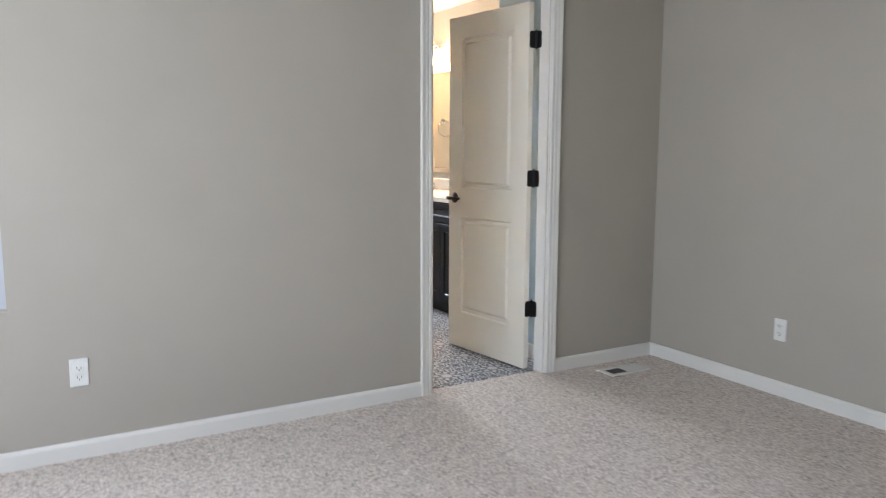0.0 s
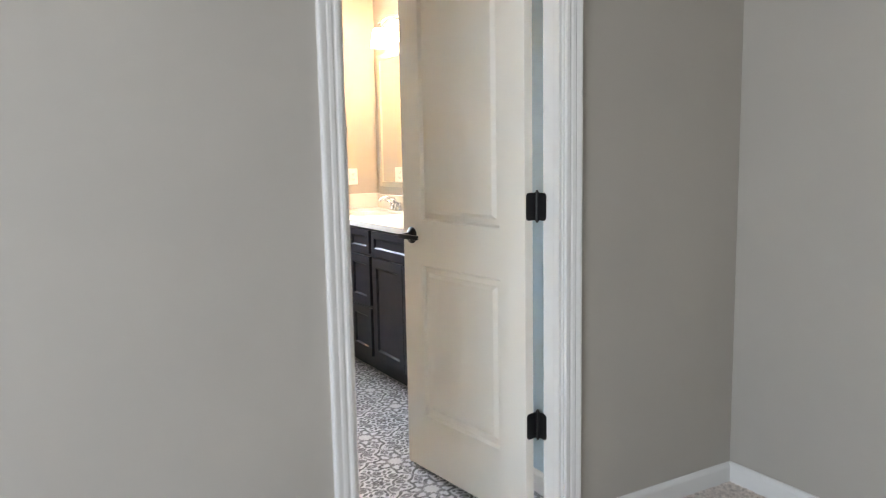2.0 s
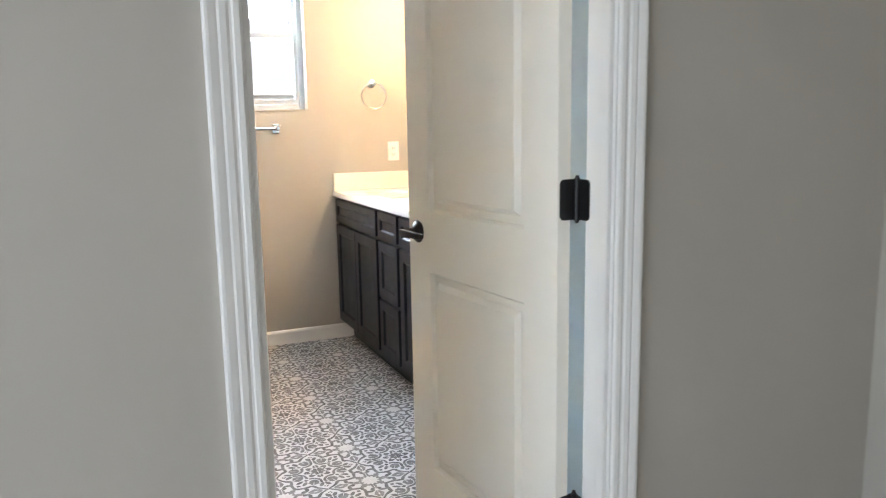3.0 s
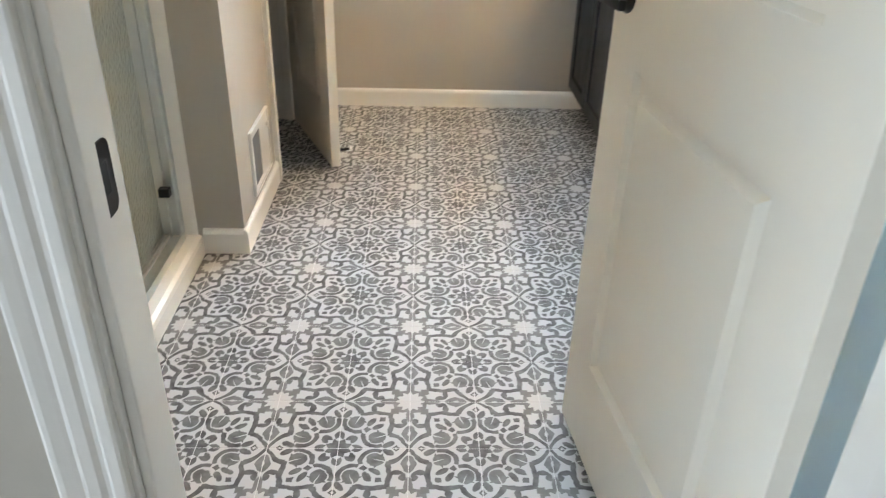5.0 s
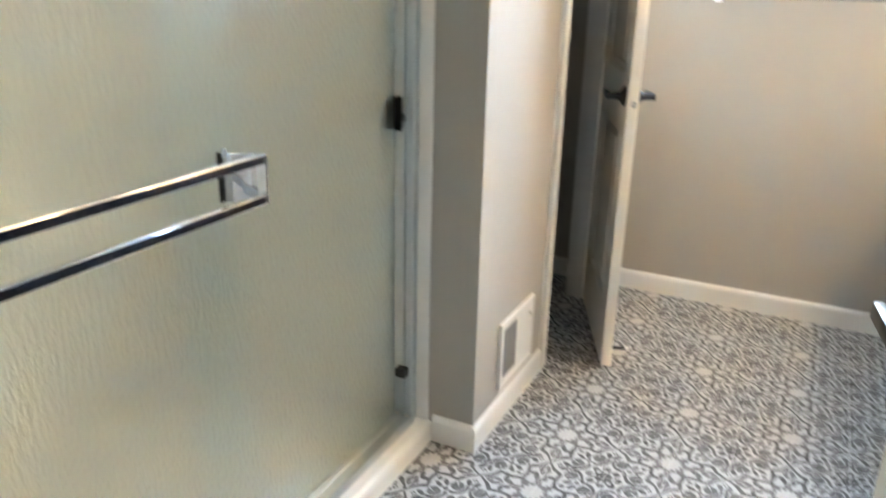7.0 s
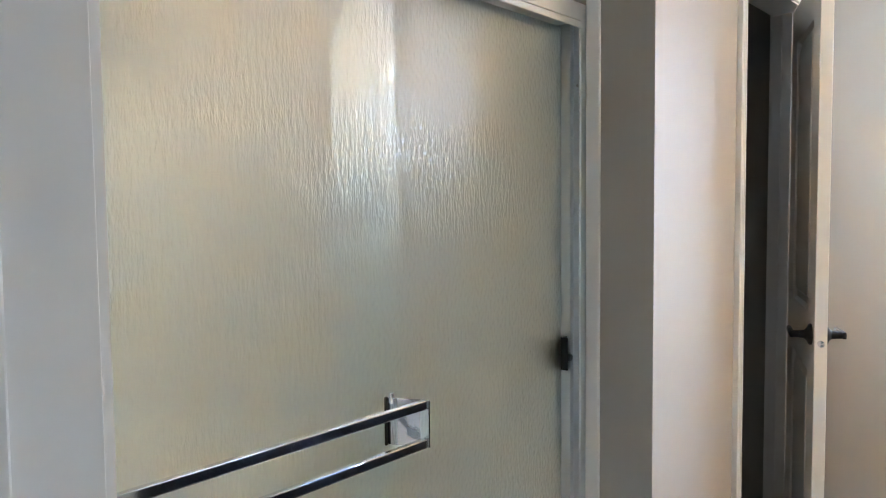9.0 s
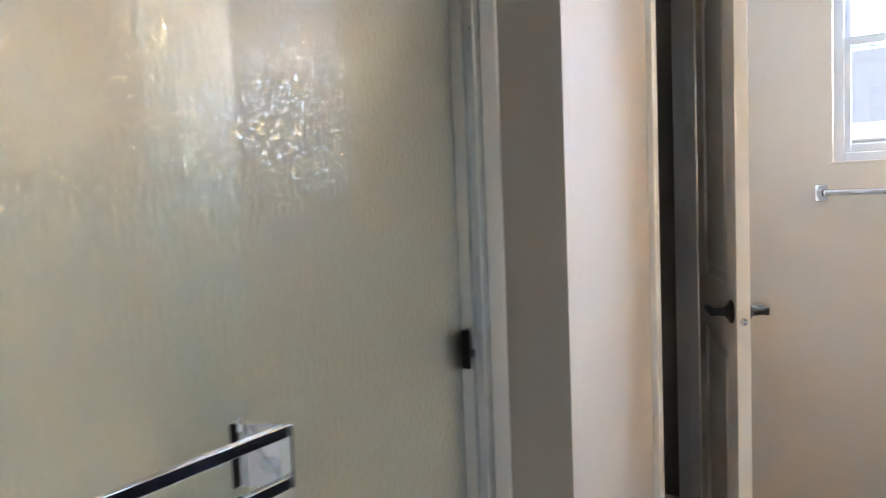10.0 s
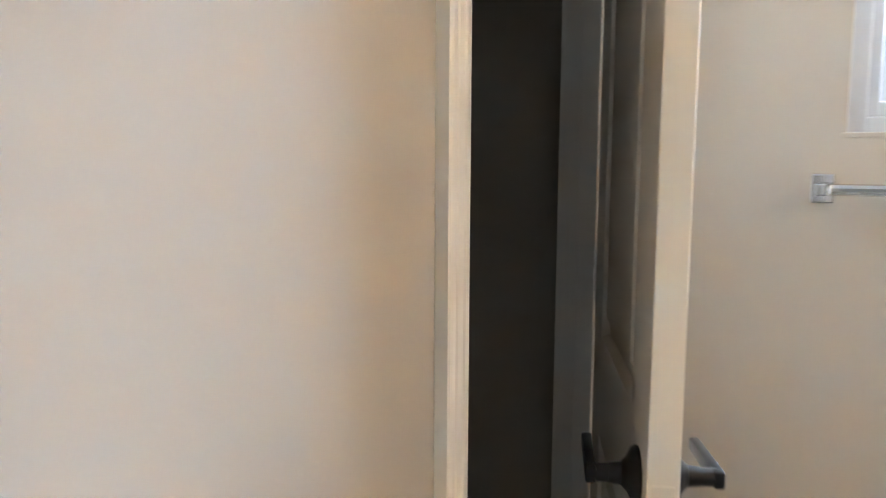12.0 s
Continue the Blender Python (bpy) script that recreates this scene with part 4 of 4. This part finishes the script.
part("damper_lever", boxes(((X_WC + 0.007, VY[1] - 0.04, VZ[1] - 0.06), (X_WC + 0.016, VY[1] - 0.032, VZ[1] - 0.045)), bevel=0.001), TRIM, vent)

# floor register in the carpet
reg = thing("floor_register", "white metal floor register set in the carpet", "vent", pose(0.912, -1.056, CAR + 0.001))
part("plate", wall_mesh("x", 0.0, 0.006, -0.062, 0.062, -0.140, 0.140, [(-0.040, 0.040, -0.115, -0.008)]), TRIM, reg)
reg.children[0].data.transform(Matrix(((0, 0, 1, 0), (0, 1, 0, 0), (1, 0, 0, 0), (0, 0, 0, 1))))
part("duct", boxes(((-0.117, -0.041, 0.0002), (-0.006, 0.041, 0.001))), SHADOW_GAP, reg)
SLAT = paint("brown_grey_slat", (0.12, 0.105, 0.095), 0.5)
for i in range(15):
    x = -0.112 + i * 0.0072
    part("slat", boxes(((x, -0.040, 0.0012), (x + 0.0016, 0.040, 0.0052))), SLAT, reg)
part("damper_wheel", boxes(((0.03, -0.004, 0.006), (0.05, 0.004, 0.009)), bevel=0.001), TRIM, reg)

# ---- neighbour's house, ground ----
structure("ground", boxes(((-400, -400, -0.60), (400, 400, -0.45))), LAWN, "pale dry ground around the house", "ground")
house = thing("neighbour_house", "single-storey house with a grey shingle hip roof", "house")
EY, EZ = 16.0, 2.35
part("wall", boxes(((-14, EY + 0.6, -0.45), (16, EY + 9, EZ))), BLOCK, house)
bm = bmesh.new()
v = [bm.verts.new(p) for p in ((-15, EY, EZ), (17, EY, EZ), (12, EY + 5.0, EZ + 2.15), (-10, EY + 5.0, EZ + 2.15), (-15, EY + 10, EZ), (17, EY + 10, EZ))]
for f in ((0, 1, 2, 3), (3, 2, 5, 4), (0, 3, 4), (1, 5, 2)):
    bm.faces.new([v[i] for i in f])
bm.faces.new([v[i] for i in (0, 4, 5, 1)])
bmesh.ops.recalc_face_normals(bm, faces=bm.faces)
roof = part("roof", bm, SHINGLE, house)
# a wing whose hip rises to the left
bm = bmesh.new()
v = [bm.verts.new(p) for p in ((-14.0, EY - 1.5, EZ - 0.02), (2.4, EY - 0.4, EZ - 0.02), (-0.4, EY + 3.2, EZ + 2.1), (-14.0, EY + 3.2, EZ + 2.1), (-14.0, EY + 4.2, EZ - 0.02), (2.4, EY + 4.2, EZ - 0.02))]
for f in ((0, 1, 2, 3), (1, 5, 2), (0, 3, 4), (3, 2, 5, 4), (0, 4, 5, 1)):
    bm.faces.new([v[i] for i in f])
bmesh.ops.recalc_face_normals(bm, faces=bm.faces)
part("wing_roof", bm, SHINGLE, house)
part("hip_cap", bm_path(bmesh.new(), [(2.4, EY - 0.4, EZ + 0.02), (-0.4, EY + 3.2, EZ + 2.14)], 0.11, 8), SNOW, house, "white hip flashing")
part("fascia", boxes(((-15, EY - 0.08, EZ - 0.28), (17, EY, EZ + 0.02))), SNOW, house, "white gutter and fascia")
part("wing_fascia", bm_prism(bmesh.new(), [(0, -0.28), (0.08, -0.28), (0.08, 0.02), (0, 0.02)], (-14, EY - 1.6, EZ), (2.4, EY - 0.5, EZ), (0, -1, 0), (0, 0, 1)), SNOW, house)
for x, k, h in ((4.4, 3.2, 0.5), (0.6, 3.8, 0.4), (6.2, 2.2, 0.45), (3.1, 4.2, 0.35)):
    part("roof_vent", bm_tube(bmesh.new(), (x, EY + k, EZ + k * 0.43 - 0.1), (x, EY + k, EZ + k * 0.43 + h), 0.09), SNOW, house, "white roof vent pipe")

# ---- carpet ----
bm = bmesh.new()
nx, ny = 330, 250
x0, x1, y0, y1 = -2.3, X_EAST, -3.4, -0.800
grid = []
for j in range(ny + 1):
    row = []
    for i in range(nx + 1):
        x, y = x0 + (x1 - x0) * i / nx, y0 + (y1 - y0) * j / ny
        row.append((x, y, CAR + 0.003 * noise.noise((x * 95, y * 95, 0.3)) + 0.0015 * noise.noise((x * 22, y * 22, 4.3)) - (0.008 if j == ny else 0)))
    grid.extend(row)
faces = [(j * (nx + 1) + i, j * (nx + 1) + i + 1, (j + 1) * (nx + 1) + i + 1, (j + 1) * (nx + 1) + i) for j in range(ny) for i in range(nx)]
me = bpy.data.meshes.new("carpet")
me.from_pydata(grid, [], faces)
me.materials.append(CARPET)
for p in me.polygons:
    p.use_smooth = True
bm.free()
floor_bed = tagged(new("floor_bedroom", me), "beige plush carpet with a fine fleck", "carpet", kind="structure")
part("carpet_field", boxes(((-3.3, -5.3, -0.04), (x1, y0, CAR)), ((-3.3, y0, -0.04), (x0, Y_BED, CAR))), CARPET, floor_bed)
part("subfloor", boxes(((x0, y0, -0.04), (x1, Y_BED, CAR - 0.012))), CARPET, floor_bed)

# ---- tiles ----
floor_bath = structure("floor_bathroom", boxes(((X_WEST, -0.812, -0.06), (X_EAST, Y_NORTH, -0.0008))), GROUT, "patterned grey and white tile floor", "floor")
tile_meshes = {}


def tile(x0, x1, y0, y1):
    w, d = round(x1 - x0, 4), round(y1 - y0, 4)
    if (w, d) not in tile_meshes:
        bm = bm_box(bmesh.new(), (-w / 2, -d / 2, -0.008), (w / 2, d / 2, 0))
        top_edges = [e for e in bm.edges if all(v.co.z > -0.001 for v in e.verts)]
        bmesh.ops.bevel(bm, geom=top_edges, offset=0.0005, segments=1, affect="EDGES")
        tile_meshes[(w, d)] = mesh_of("tile", bm, TILE)
    ob = new("tile", tile_meshes[(w, d)])
    ob.location = ((x0 + x1) / 2, (y0 + y1) / 2, 0.0)
    ob.parent = floor_bath


S, G = STEP / 2, 0.0008
areas = ((-0.657, VX + 0.064, -0.800, Y_NORTH, 0), (X_WEST, X_WC - 0.115, Y_BUMP + 0.115, Y_NORTH, 1), (X_WC - 0.115, -0.657, D2[0], D2[1], 1), (VX + 0.064, X_EAST, Y_CLOSET, VY0, 1))
for ax0, ax1, ay0, ay1, far in areas:
    for i in range(math.floor(ax0 / S), math.ceil(ax1 / S)):
        for j in range(math.floor(ay0 / S), math.ceil(ay1 / S)):
            a0, a1, b0, b1 = max(ax0, i * S), min(ax1, (i + 1) * S), max(ay0, j * S), min(ay1, (j + 1) * S)
            if a1 - a0 > 0.004 and b1 - b0 > 0.004:
                tile(a0 + G, a1 - G, b0 + G, b1 - G)
